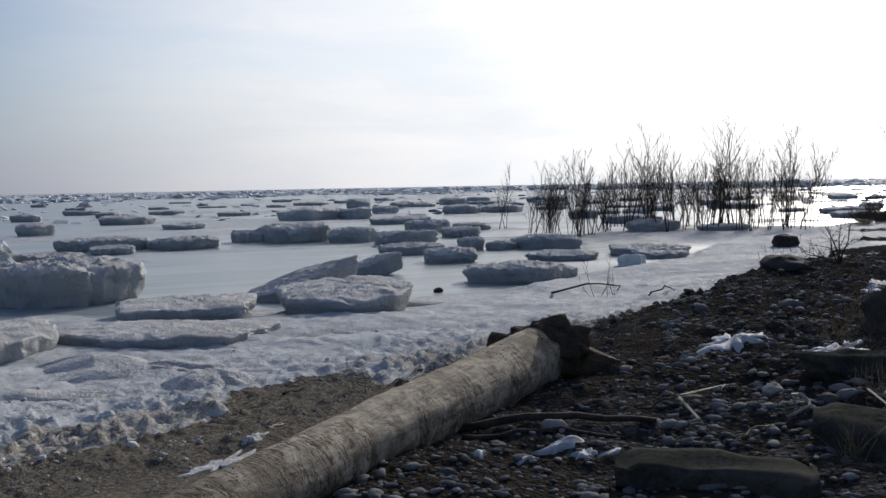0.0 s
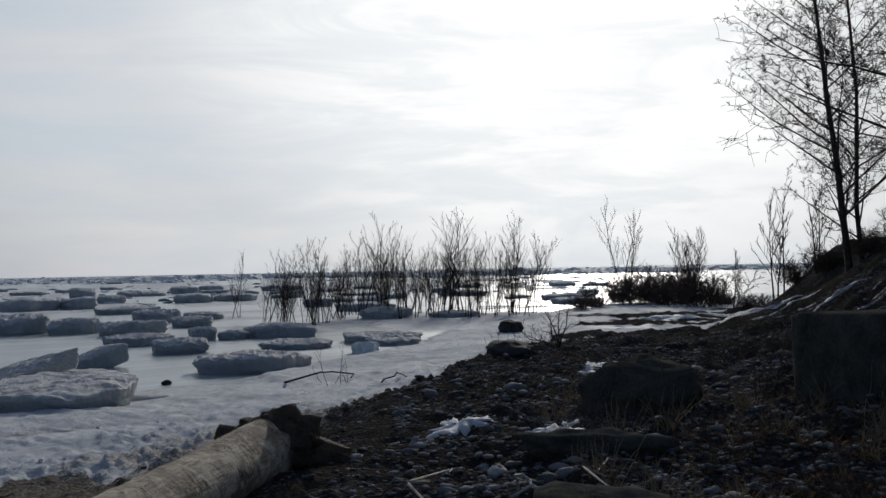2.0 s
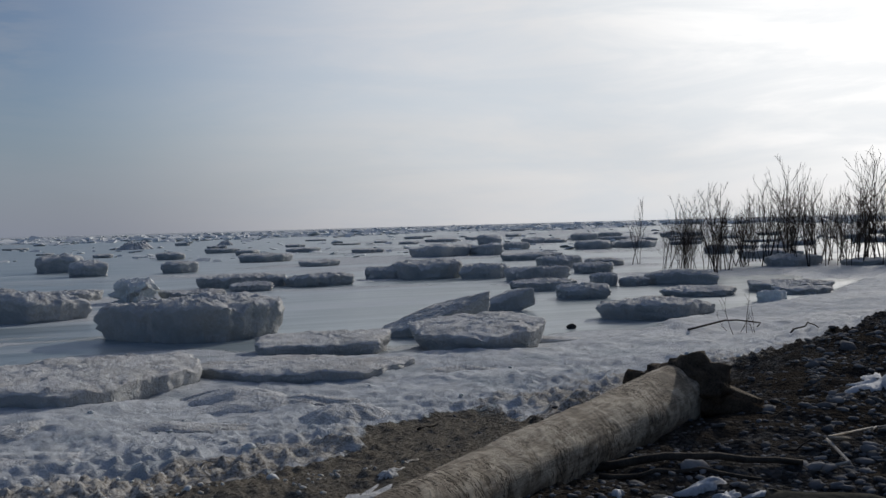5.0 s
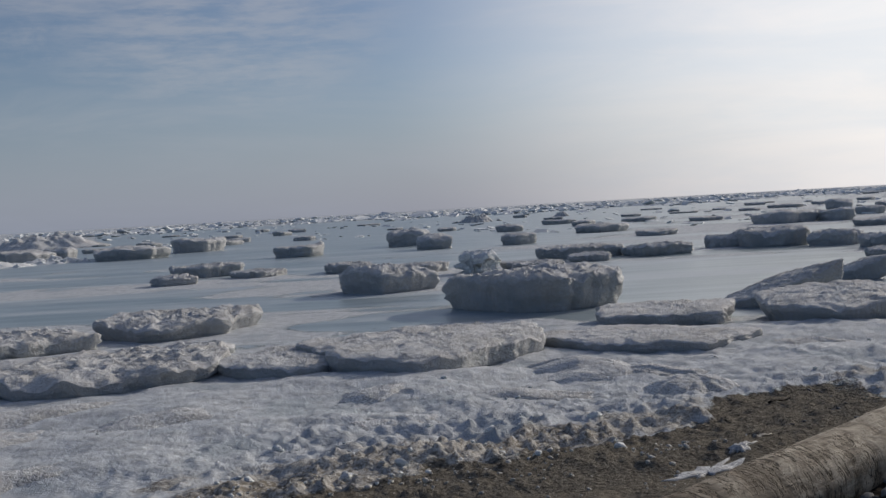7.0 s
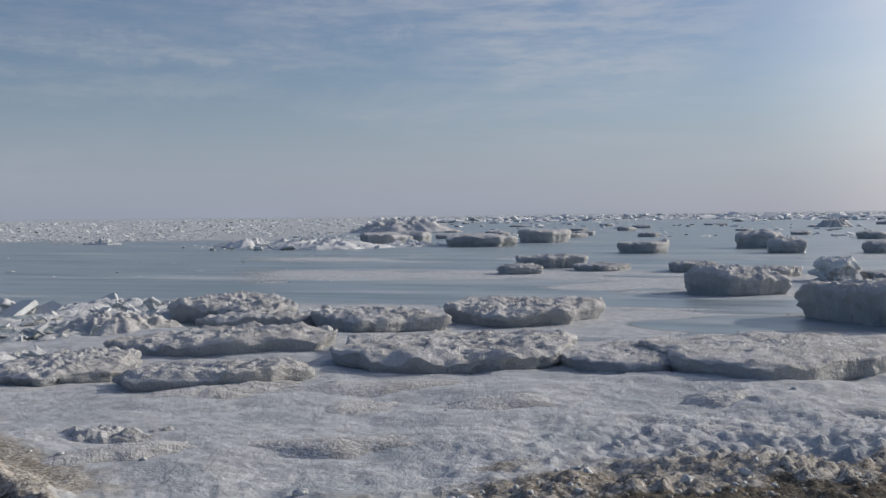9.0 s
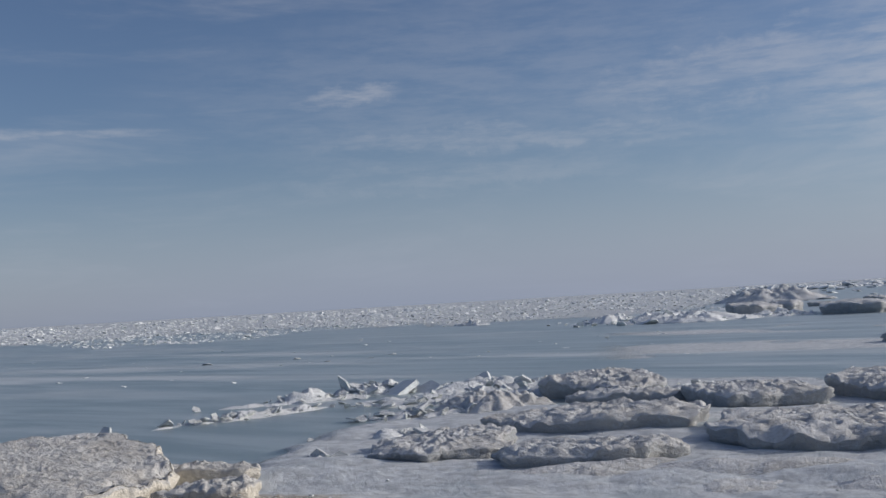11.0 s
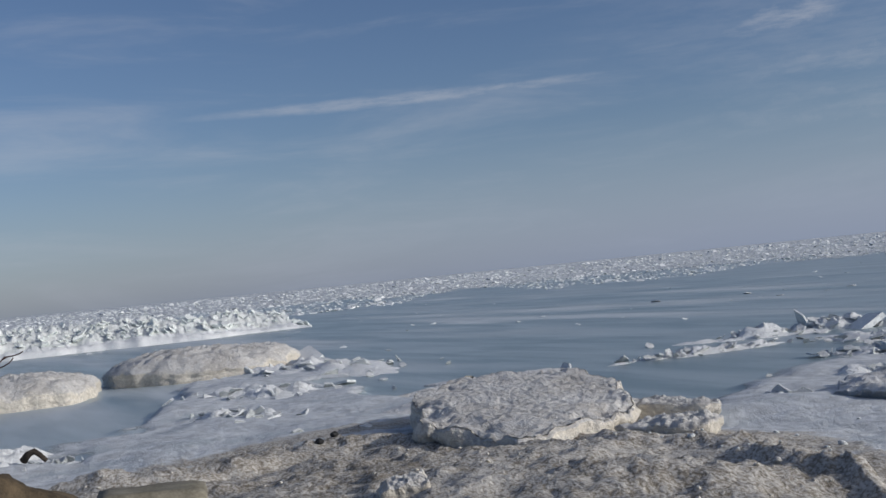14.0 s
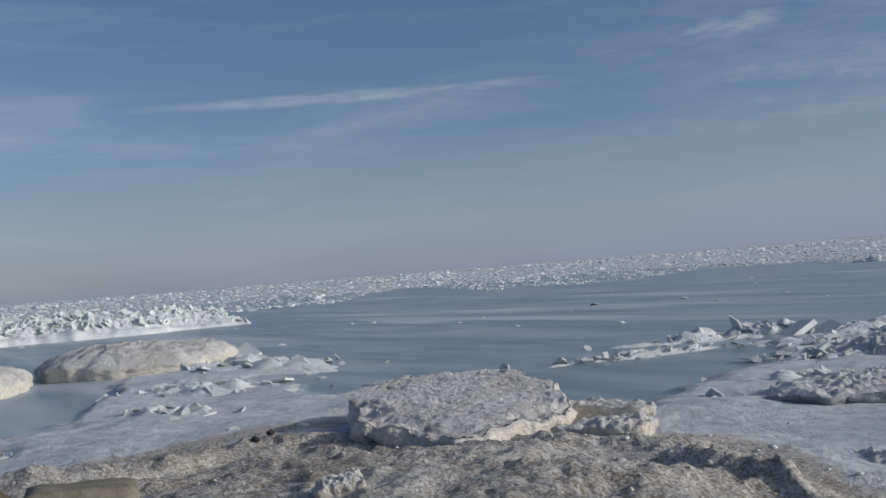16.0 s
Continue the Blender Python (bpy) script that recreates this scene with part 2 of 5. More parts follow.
def ground_shape(x, y):
    """Height of the ground, and how much it is beach, snow and dirt there."""
    az, r = np.degrees(np.arctan2(-x, y)), np.hypot(x, y)
    ragged = fbm(x, y, 0.35, 4, 0.55, 5)
    beach, lake = by_direction(BEACH, az) * (1 + 0.045 * ragged) + 0.18 * fbm(x, y, 1.7, 3, 0.6, 6), by_direction(LAKE, az) * (1 + (0.06 + 0.07 * step(az, 52, 60)) * ragged)
    inland = beach - r
    s = 0.6 * x - 0.8 * y + 4.7                                 # distance up the beach from the right-hand shore
    land = step(inland, -0.25, 0.35)
    land = np.maximum(land, step(fbm(x, y, 0.22, 4, 0.6, 51), 0.3, 0.65) * step(-az, 41, 46) * step(np.abs(inland), 22, 12))
    snow = step(r, beach - 1.0, beach - 0.3) * step(lake - r, -0.6, 1.2)
    z = 0.40 * step(inland, -1.5, 4.5) + 0.05 * snow
    bank = np.interp(s, [-50, 2.5, 4.7, 6.1, 7.0, 7.8, 8.6, 12, 60], [0, 0, 0.06, 0.32, 0.85, 1.42, 1.95, 2.3, 2.6])
    bank = bank * step(x, 3.0, 11.0) * step(beach + 6.0 - r, 0.0, 9.0)
    z = z + bank
    hill = step(bank, 0.05, 0.6)
    rubble = land * step(-az, 33, 44) * step(r, 6.0, 9.0)                # uneven dark rubble of the bank
    z = z + hill * 0.16 * fbm(x, y, 0.45, 4, 0.55, 23) + rubble * (0.10 * np.abs(fbm(x, y, 0.8, 4, 0.6, 24)) + 0.05 * np.abs(fbm(x, y, 2.6, 4, 0.65, 29)))
    # hummocks, crusted snow, trodden beach
    near = np.exp(-r / 60)
    z = z + land * near * step(r, 2.5, 5.0) * (1 - 0.75 * step(az, -24, -16) * step(-az, -30, -14)) * (0.07 * fbm(x, y, 0.9, 4, 0.55, 11) + 0.025 * fbm(x, y, 5, 3, 0.6, 12))
    left = step(-0.82 * x - 0.57 * y + 0.5 * fbm(x, y, 0.6, 3, 0.5, 71), -0.4, 1.3)
    z = z + land * left * step(r, 3.5, 5.5) * (0.13 * np.abs(fbm(x, y, 0.5, 4, 0.5, 13)) + 0.022 * np.abs(fbm(x, y, 2.6, 4, 0.65, 18)) + 0.012 * fbm(x, y, 10, 3, 0.7, 25))
    flat = 1 - 0.55 * brown_mat(x, y)
    z = z + flat * snow * near * (0.13 * np.abs(fbm(x, y, 0.4, 3, 0.5, 14)) + (0.022 * np.abs(fbm(x, y, 1.9, 4, 0.6, 22)) + 0.010 * fbm(x, y, 6, 4, 0.7, 15) + 0.055 * np.abs(fbm(x, y, 6.5, 3, 0.7, 28)) * step(-inland, 4.5, 0.5)) * (1.5 - step(az, -5, 20)))
    crest = np.exp(-((r - beach - 0.1) / 0.55) ** 2)
    z = z + flat * crest * (0.06 + 0.045 * fbm(x, y, 2.2, 3, 0.6, 16) + 0.022 * fbm(x, y, 9, 4, 0.7, 26)) * step(az, -2, 12)
    z = z + (1 - land) * (1 - snow) * 0.01 * fbm(x, y, 0.3, 3, 0.5, 17) * near
    pack = np.where(az > 18, np.interp(az, [18, 28, 38, 45, 60, 70, 110], [150, 84, 94, 118, 116, 135, 135]), 290.0) * (1 + 0.12 * ragged)
    snow = np.maximum(snow, 0.58 * step(r, pack * 0.95, pack * 1.12))
    # dark shingle laid bare along the far side of the log
    u, v = (x - 0.35) * 0.762 + (y - 4.42) * 0.647, -(x - 0.35) * 0.647 + (y - 4.42) * 0.762
    bare = step(0.28 + 0.10 * u + 0.3 * fbm(x, y, 1.6, 4, 0.6, 83) - v, -0.12, 0.12) * step(v, -0.6, -0.3) * step(u, -1.5, 0.5) * step(6.2 - u, 0.0, 0.8)
    bare = np.maximum(bare, brown_mat(x, y))
    land, snow = np.maximum(land, bare), snow * (1 - bare)
    skirt = 0.75 * step(fbm(x * 0.5, y, 0.20, 4, 0.6, 81), 0.02, 0.35) * step(75 + 260 * step(-az, 8, 22) - r, 0, 25) * step(az, -52, -44) * step(-az, -34, -24)
    snow = np.maximum(snow, skirt * (1 - land))
    dirt = np.clip(0.25 * land * step(r, 6, 3) + 0.75 * crest * step(az, -30, -12) + 0.95 * left * land + 0.55 * step(inland, -2.6, -0.4) * snow * step(az, -42, -32) * step(-az, -34, -20) + 0.95 * step(fbm(x, y, 0.55, 4, 0.6, 21), -0.45, 0.5) * snow * step(inland, -3.6, -0.8) * step(az, -40, -26), 0, 1)
    return z, land, snow, dirt * (1 - 0.8 * bare)


def height_at(x, y):
    return float(ground_shape(np.array([float(x)]), np.array([float(y)]))[0][0])


def mesh_of(name, verts, faces, mat, smooth=True):
    me = bpy.data.meshes.new(name)
    me.from_pydata([tuple(v) for v in verts] if not isinstance(verts, np.ndarray) else verts.tolist(), [], faces)
    me.materials.append(mat)
    if smooth:
        me.shade_smooth()
    me.update()
    return me


def solid(name, verts, faces, mat, at=None, parent=None, smooth=True):
    ob = new(name, mesh_of(name, verts, faces, mat, smooth))
    if at is not None:
        ob.matrix_world = at
    if parent is not None:
        ob.parent = parent
    return ob


def sheet(rows, cols, closed=False):
    """Faces of a grid of rows x cols points; closed joins the last column to the first."""
    out = []
    for i in range(rows - 1):
        for j in range(cols if closed else cols - 1):
            k = (j + 1) % cols
            out.append((i * cols + j, i * cols + k, (i + 1) * cols + k, (i + 1) * cols + j))
    return out


# ---- the ground: beach, snow and lake ice in one sheet to the horizon ----
def ground_material():
    m, n = material("shore_ground")
    zone = n.add("ShaderNodeSeparateColor", {0: n.add("ShaderNodeAttribute", attribute_name="zone").outputs["Color"]})
    co = n.add("ShaderNodeTexCoord").outputs["Object"]
    fine, mid, big = n.noise(co, 30, 5, 0.7), n.noise(co, 5, 5, 0.6), n.noise(co, 0.6, 5, 0.55)
    # gravel
    cells = n.add("ShaderNodeTexVoronoi", {"Vector": co, "Scale": 26.0, "Randomness": 1.0})
    tone = n.add("ShaderNodeSeparateColor", {0: cells.outputs["Color"]}).outputs[0]
    gravel = n.mix(n.math("POWER", tone, 2.2), (0.031, 0.031, 0.032), (0.138, 0.135, 0.132))
    gravel = n.mix(n.ramp(n.math("ADD", n.math("MULTIPLY", mid, 0.5), n.math("MULTIPLY", big, 0.5)), 0.40, 0.56), gravel, (0.044, 0.038, 0.032))
    straw = n.add("ShaderNodeAttribute", attribute_name="brown").outputs["Fac"]
    mat = n.mix(n.ramp(fine, 0.3, 0.7), (0.072, 0.063, 0.052), (0.26, 0.235, 0.195))
    gravel = n.mix(n.ramp(n.math("ADD", straw, n.math("MULTIPLY", n.math("SUBTRACT", mid, 0.5), 0.8)), 0.35, 0.65), gravel, mat)
    # snow, ice
    snow = n.mix(n.ramp(mid, 0.35, 0.7), (0.61, 0.635, 0.66), (0.43, 0.45, 0.47))
    snow = n.mix(n.ramp(n.noise(co, 0.9, 5, 0.6, 0.5), 0.52, 0.66), snow, (0.44, 0.48, 0.51))
    snow = n.mix(n.ramp(n.noise(co, 17, 4, 0.7), 0.60, 0.72), snow, (0.40, 0.385, 0.36))
    streak = n.add("ShaderNodeMapping", {"Vector": co, "Scale": (0.05, 0.35, 1.0), "Rotation": (0, 0, 0.5)}).outputs[0]
    drift = n.ramp(n.noise(streak, 1.0, 6, 0.6, 0.3), 0.45, 0.66)
    lake = n.mix(n.ramp(n.noise(streak, 3.1, 5, 0.6, 0.6), 0.4, 0.62), (0.19, 0.25, 0.272), (0.315, 0.372, 0.395))
    lake = n.mix(n.math("MULTIPLY", drift, 0.7), lake, (0.62, 0.66, 0.69))
    dirty = n.mix(n.ramp(n.math("ADD", n.math("MULTIPLY", fine, 0.62), n.math("MULTIPLY", n.math("ADD", mid, big), 0.19)), 0.40, 0.60), (0.21, 0.182, 0.145), (0.60, 0.58, 0.545))
    jag = n.math("MULTIPLY", n.math("SUBTRACT", n.math("ADD", mid, n.math("MULTIPLY", fine, 0.6)), 0.8), 0.9)
    land = n.ramp(n.math("ADD", zone.outputs[0], jag), 0.4, 0.62)
    white = n.ramp(n.math("ADD", zone.outputs[1], jag), 0.35, 0.6)
    soil = n.ramp(n.math("ADD", zone.outputs[2], jag), 0.35, 0.75)
    c = n.mix(white, lake, snow)
    c = n.mix(land, c, gravel)
    c = n.mix(soil, c, dirty)
    dry = n.math("MAXIMUM", n.math("MAXIMUM", white, land), soil)
    rough = n.math("ADD", n.math("MULTIPLY", dry, 0.55), n.ramp(drift, 0, 1, 0.28, 0.5), clamp=True)
    bare = n.math("MULTIPLY", n.math("SUBTRACT", 1.0, soil), n.math("SUBTRACT", 1.0, n.math("MULTIPLY", straw, 0.9, True)))
    stones = n.math("MULTIPLY", n.math("MULTIPLY", n.math("SUBTRACT", 0.6, cells.outputs["Distance"]), land), bare)
    h = n.math("ADD", n.math("MULTIPLY", n.math("ADD", mid, n.math("MULTIPLY", fine, 0.5)), n.math("SUBTRACT", n.ramp(dry, 0, 1, 0.12, 1.0), n.math("MULTIPLY", white, 0.32))), n.math("MULTIPLY", stones, 0.8))
    finish(n, c, rough, h, 0.8, 0.07, **{"Specular IOR Level": n.ramp(n.math("MAXIMUM", land, soil), 0, 1, 0.30, 0.0)})
    return m


def make_ground():
    az = np.concatenate([np.arange(-180, -70, 4.0), np.arange(-70, 92, 0.2), np.arange(92, 180, 4.0)])
    r = np.concatenate([[0.02, 0.5, 1, 1.6, 2.3], 3.6 * 1.0062 ** np.arange(0, 453), 59.5 * 1.09 ** np.arange(0, 51)])
    A, RR = np.meshgrid(np.radians(az), r)
    x, y = -np.sin(A) * RR, np.cos(A) * RR
    z, land, snow, dirt = ground_shape(x.ravel(), y.ravel())
    ob = solid("ground", np.stack([x.ravel(), y.ravel(), z], 1), sheet(len(r), len(az), True), ground_material())
    col = ob.data.color_attributes.new("zone", "FLOAT_COLOR", "POINT")
    col.data.foreach_set("color", np.stack([land, snow, dirt, np.ones_like(land)], 1).astype(np.float32).ravel())
    brown = ob.data.attributes.new("brown", "FLOAT", "POINT")
    brown.data.foreach_set("value", brown_mat(x.ravel(), y.ravel()).astype(np.float32))
    return tagged(ob, "gravel beach, crusted snow and frozen lake ice reaching the horizon", "ground", kind="structure")


ground = make_ground()


# ---- ice floes ----
def floe_mesh(name, w, d, h, seed, mat, lumps=0.5, undercut=0.15, rows=30, cols=130, dome=0.06, crumble=0.55, shoulder=0.06, plan=None, keen=17, grit=1.0):
    """A broken plate of ice: an uneven outline, a crusted top, a crumbled rim, layered sides that draw in below."""
    rng = random.Random(seed)
    ang = np.linspace(0, 2 * np.pi, cols, endpoint=False)
    c, s = np.cos(ang), np.sin(ang)
    turned, many = rng.uniform(0, 360), rng.randint(5, 7)
    broken = plan or [(turned + 360 * (j + rng.uniform(-0.3, 0.3)) / many, rng.uniform(0.8, 1.15)) for j in range(many)]
    rim = sum(np.maximum(0, np.cos(ang - radians(a)) / e) ** keen for a, e in broken) ** (-1 / keen)
    if plan is None:
        c, s = c / np.abs(c * rim).max(), s / np.abs(s * rim).max()
    ox, oy = rng.uniform(0, 90), rng.uniform(0, 90)
    size = max(w, d)
    rim = rim * (1 + 0.10 * fbm(c * 1.5 + ox, s * 1.3 + oy, 1.4, 3, 0.5, seed))
    side = [0.06, 0.16, 0.28, 0.42, 0.56, 0.7, 0.85, 1.0]
    k = [0.0] + [i / rows for i in range(1, rows)] + [0.97, 0.99, 1.0]
    top = len(k) - 1
    crust = min(0.06 * h + 0.012, 0.036) * grit
    crown, body = [], []
    for i in range(len(k) + len(side)):
        f = k[min(i, top)]
        x, y = c * rim * f * w / 2, s * rim * f * d / 2
        worn = 0.045 * crumble * fbm(x * 1.0 + ox, y + oy, 3.6, 4, 0.7, seed + 1) * step(f, 0.85, 1.0)
        x, y = x * (1 + worn), y * (1 + worn)
        rough = h * lumps * 0.24 * fbm(x + ox, y + oy, 0.6, 3, 0.5, seed + 3)
        rough = rough + 1.1 * crust * fbm(x + ox, y + oy, 5.6, 4, 0.75, seed + 5)
        rough = rough - h * 0.20 * min(1.0, crumble * 1.7) * np.maximum(0, fbm(x * 1.5 + ox, y * 1.5 + oy, 1.3, 4, 0.65, seed + 8)) * step(f, 0.6, 1.0)
        edge = h * (1 + dome * (1 - f * f) - shoulder * max(0.0, (f - 0.72) / 0.28) ** 2.2) + rough
        if i <= top:
            z = edge - (0.06 * h if i == top else 0.02 * h if i == top - 1 else 0.0)
            crown.append(np.stack([x, y, z], 1))
        if i >= top:
            q = 0.0 if i == top else side[i - top - 1]
            layer = 0.05 * lattice(ang * 0 + ox + q * 5.0, ang * 0.8, seed + 6)
            chip = fbm(c * size * 0.8 + ox, s * size * 0.8 + q * 26 * h + oy, 2.2, 4, 0.6, seed + 7) * 0.09 * crumble / max(size / 2, 0.7)
            inset = 1 - undercut * q ** 1.6 + (layer * min(1, h / size * 2.5) + chip) * min(1, q * 4)
            body.append(np.stack([x * inset, y * inset, (edge - 0.06 * h) * (1 - q) + (-0.10) * q], 1))
    return (mesh_of("snow_crust", np.concatenate(crown), sheet(len(crown), cols, True), mat),
            mesh_of("ice_body", np.concatenate(body), sheet(len(body), cols, True), mat))


count = [0]


def floe(x, y, w, d, h, turn, label, tilt=0.0, lean=0.0, mat=None, name="ice_floe", base=0.0, **more):
    count[0] += 1
    small = math.hypot(x, y) > 50
    if small:
        more.setdefault("rows", 12), more.setdefault("cols", 56)
    if math.hypot(x, y) > 24:
        more.setdefault("lumps", 0.8), more.setdefault("dome", 0.06), more.setdefault("shoulder", 0.08), more.setdefault("undercut", 0.12)
    ob = new(name)
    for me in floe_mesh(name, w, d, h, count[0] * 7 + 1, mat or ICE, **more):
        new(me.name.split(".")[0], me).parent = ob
    ob.matrix_world = pose(x, y, base - (0.16 * h if math.hypot(x, y) < 24 and x < -3 and not base else 0.0), tilt, lean, turn)
    return tagged(ob, label, "ice floe", "floes along the shore", "")


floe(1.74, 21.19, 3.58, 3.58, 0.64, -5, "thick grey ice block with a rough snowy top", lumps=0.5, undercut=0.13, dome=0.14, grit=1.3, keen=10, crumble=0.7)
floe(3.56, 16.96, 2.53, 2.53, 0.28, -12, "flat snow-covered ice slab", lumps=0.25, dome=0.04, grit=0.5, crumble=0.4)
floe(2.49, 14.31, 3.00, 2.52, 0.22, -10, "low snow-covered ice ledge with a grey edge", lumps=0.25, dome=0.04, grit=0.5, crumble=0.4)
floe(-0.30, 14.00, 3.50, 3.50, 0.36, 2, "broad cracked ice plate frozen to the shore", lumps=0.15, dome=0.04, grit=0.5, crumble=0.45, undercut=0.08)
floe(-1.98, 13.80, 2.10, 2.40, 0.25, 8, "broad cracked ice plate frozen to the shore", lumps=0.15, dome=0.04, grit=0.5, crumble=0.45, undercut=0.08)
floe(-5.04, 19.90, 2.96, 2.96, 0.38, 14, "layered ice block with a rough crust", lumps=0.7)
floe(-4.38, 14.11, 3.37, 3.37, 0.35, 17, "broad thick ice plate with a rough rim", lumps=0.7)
floe(-1.50, 27.51, 2.52, 2.52, 0.47, 3, "rounded ice hump on the lake ice", dome=0.5, lumps=0.8)
floe(0.98, 33.17, 1.25, 1.25, 0.69, -2, "upright chunk of glinting white ice", mat=CLEAN_ICE, lumps=1.2, dome=0.0, shoulder=0.05, crumble=3.0, keen=24)
floe(2.66, 33.14, 2.08, 2.08, 0.24, -5, "low weathered ice slab on the lake ice")
floe(-3.44, 37.86, 2.15, 2.15, 0.31, 5, "low weathered ice slab on the lake ice")
floe(-1.01, 35.10, 2.47, 2.47, 0.25, 2, "low weathered ice slab on the lake ice")
floe(-8.87, 40.17, 2.68, 2.68, 0.42, 12, "low weathered ice slab on the lake ice")
floe(-8.93, 35.50, 1.54, 1.54, 0.27, 14, "low weathered ice slab on the lake ice")
floe(-6.53, 37.91, 2.21, 2.21, 0.24, 10, "low weathered ice slab on the lake ice")
floe(-7.34, 55.16, 2.77, 2.77, 0.57, 8, "low weathered ice slab on the lake ice")
floe(-17.15, 75.05, 4.11, 4.11, 0.87, 13, "low weathered ice slab on the lake ice")
floe(-19.39, 66.56, 4.52, 4.52, 0.64, 16, "low weathered ice slab on the lake ice")
floe(-26.54, 68.23, 3.64, 3.64, 0.68, 21, "low weathered ice slab on the lake ice")
floe(-2.01, 62.54, 2.40, 2.40, 0.78, 2, "blocky grey ice floe with steep sides", shoulder=0.15)
floe(-0.50, 54.83, 1.87, 1.87, 0.68, 0, "blocky grey ice floe with steep sides", shoulder=0.15)
floe(3.76, 55.16, 1.97, 1.97, 0.46, -4, "low weathered ice slab on the lake ice")
floe(4.84, 39.05, 3.13, 3.13, 0.40, -7, "low weathered ice slab on the lake ice")
floe(4.98, 36.09, 1.76, 1.76, 0.23, -8, "low weathered ice slab on the lake ice")
floe(7.37, 37.76, 2.71, 2.71, 0.35, -11, "low weathered ice slab on the lake ice")
floe(10.06, 68.43, 3.44, 3.44, 0.43, -8, "low weathered ice slab on the lake ice")
floe(11.46, 57.12, 2.44, 2.44, 0.30, -11, "low weathered ice slab on the lake ice")
floe(16.94, 91.79, 3.19, 3.19, 0.34, -10, "low weathered ice slab on the lake ice")
floe(10.56, 40.38, 1.42, 1.42, 0.39, -15, "blocky grey ice floe with steep sides", shoulder=0.15)
floe(12.06, 39.35, 2.64, 2.64, 0.59, -17, "blocky grey ice floe with steep sides", shoulder=0.15)
floe(13.81, 37.62, 1.95, 1.95, 0.50, -20, "blocky grey ice floe with steep sides", shoulder=0.15)
floe(5.70, 19.03, 2.75, 1.65, 0.34, -17, "tilted ice slab heaved up out of the lake ice", lean=-19, tilt=5, crumble=0.35, shoulder=0.05, grit=0.5, keen=22)
floe(8.90, 23.29, 1.65, 1.10, 0.26, -21, "tilted ice slab heaved up out of the lake ice", lean=-19, tilt=5, crumble=0.35, shoulder=0.05, grit=0.5, keen=22)
floe(6.00, 16.35, 2.50, 2.60, 0.44, -20, "large tilted ice slab with a flat snowy top", tilt=4, lean=-2, lumps=0.15, shoulder=0.03, grit=0.4, crumble=0.35, undercut=0.26, keen=12)
floe(11.01, 19.71, 2.54, 2.54, 0.32, -29, "low weathered ice slab on the lake ice")
floe(12.57, 29.65, 1.96, 1.96, 0.26, -23, "low weathered ice slab on the lake ice")
floe(12.12, 25.89, 1.52, 1.52, 0.32, -25, "blocky grey ice floe with steep sides", shoulder=0.15)
floe(14.46, 34.59, 2.29, 2.29, 0.42, -23, "low weathered ice slab on the lake ice")
floe(18.29, 38.05, 1.66, 1.66, 0.35, -26, "low weathered ice slab on the lake ice")
floe(14.85, 30.00, 0.95, 0.95, 0.31, -26, "blocky grey ice floe with steep sides", shoulder=0.15)
floe(36.20, 97.36, 2.62, 2.62, 0.76, -20, "blocky grey ice floe with steep sides", shoulder=0.15)
floe(40.33, 96.42, 2.47, 2.47, 0.49, -23, "low weathered ice slab on the lake ice")
floe(48.90, 102.98, 2.88, 2.88, 0.65, -25, "low weathered ice slab on the lake ice")
floe(54.56, 108.47, 2.94, 2.94, 0.63, -27, "low weathered ice slab on the lake ice")
floe(20.96, 65.63, 3.85, 3.85, 0.64, -18, "low weathered ice slab on the lake ice")
floe(23.84, 64.99, 2.18, 2.18, 0.65, -20, "low weathered ice slab on the lake ice")
floe(30.30, 76.07, 2.15, 2.15, 0.51, -22, "low weathered ice slab on the lake ice")
floe(33.67, 69.71, 2.84, 2.84, 0.56, -26, "low weathered ice slab on the lake ice")
floe(37.69, 70.30, 3.35, 3.35, 0.54, -28, "low weathered ice slab on the lake ice")
floe(15.64, 29.57, 0.91, 0.91, 0.24, -28, "low weathered ice slab on the lake ice")
floe(17.33, 29.28, 2.75, 1.80, 0.38, -31, "low weathered ice slab on the lake ice")
floe(14.89, 24.70, 1.86, 1.86, 0.18, -31, "flat snow-covered ice slab")
floe(17.83, 25.04, 2.59, 2.59, 0.22, -35, "flat snow-covered ice slab")
floe(17.35, 23.65, 1.52, 1.52, 0.15, -36, "flat snow-covered ice slab")
floe(15.02, 21.69, 0.69, 0.69, 0.25, -35, "small rounded lump of white ice", mat=CLEAN_ICE, lumps=1.2)
floe(30.96, 44.44, 3.39, 3.39, 0.33, -35, "low weathered ice slab on the lake ice")
floe(61.01, 103.76, 5.05, 5.05, 0.56, -30, "low weathered ice slab on the lake ice")
floe(20.15, 82.66, 2.68, 2.68, 0.31, -14, "low weathered ice slab on the lake ice")
floe(39.26, 122.63, 4.39, 4.39, 0.33, -18, "low weathered ice slab on the lake ice")
floe(100.60, 250.48, 5.68, 5.68, 0.56, -22, "low weathered ice slab on the lake ice")
floe(-10.53, 19.02, 2.60, 2.60, 0.43, 29, "rubbly snow-crusted ice slab", lumps=1.0)
floe(-8.07, 14.07, 3.37, 2.45, 0.35, 30, "overlapping ice plate with crumbled edges", lumps=0.7)
floe(-6.48, 11.25, 2.50, 1.02, 0.29, 30, "overlapping ice plate with crumbled edges", lumps=0.7)
floe(-7.12, 17.96, 2.39, 2.39, 0.35, 22, "low weathered ice slab on the lake ice")
floe(-8.73, 11.74, 1.50, 1.50, 0.27, 37, "overlapping ice plate with crumbled edges", lumps=0.7)
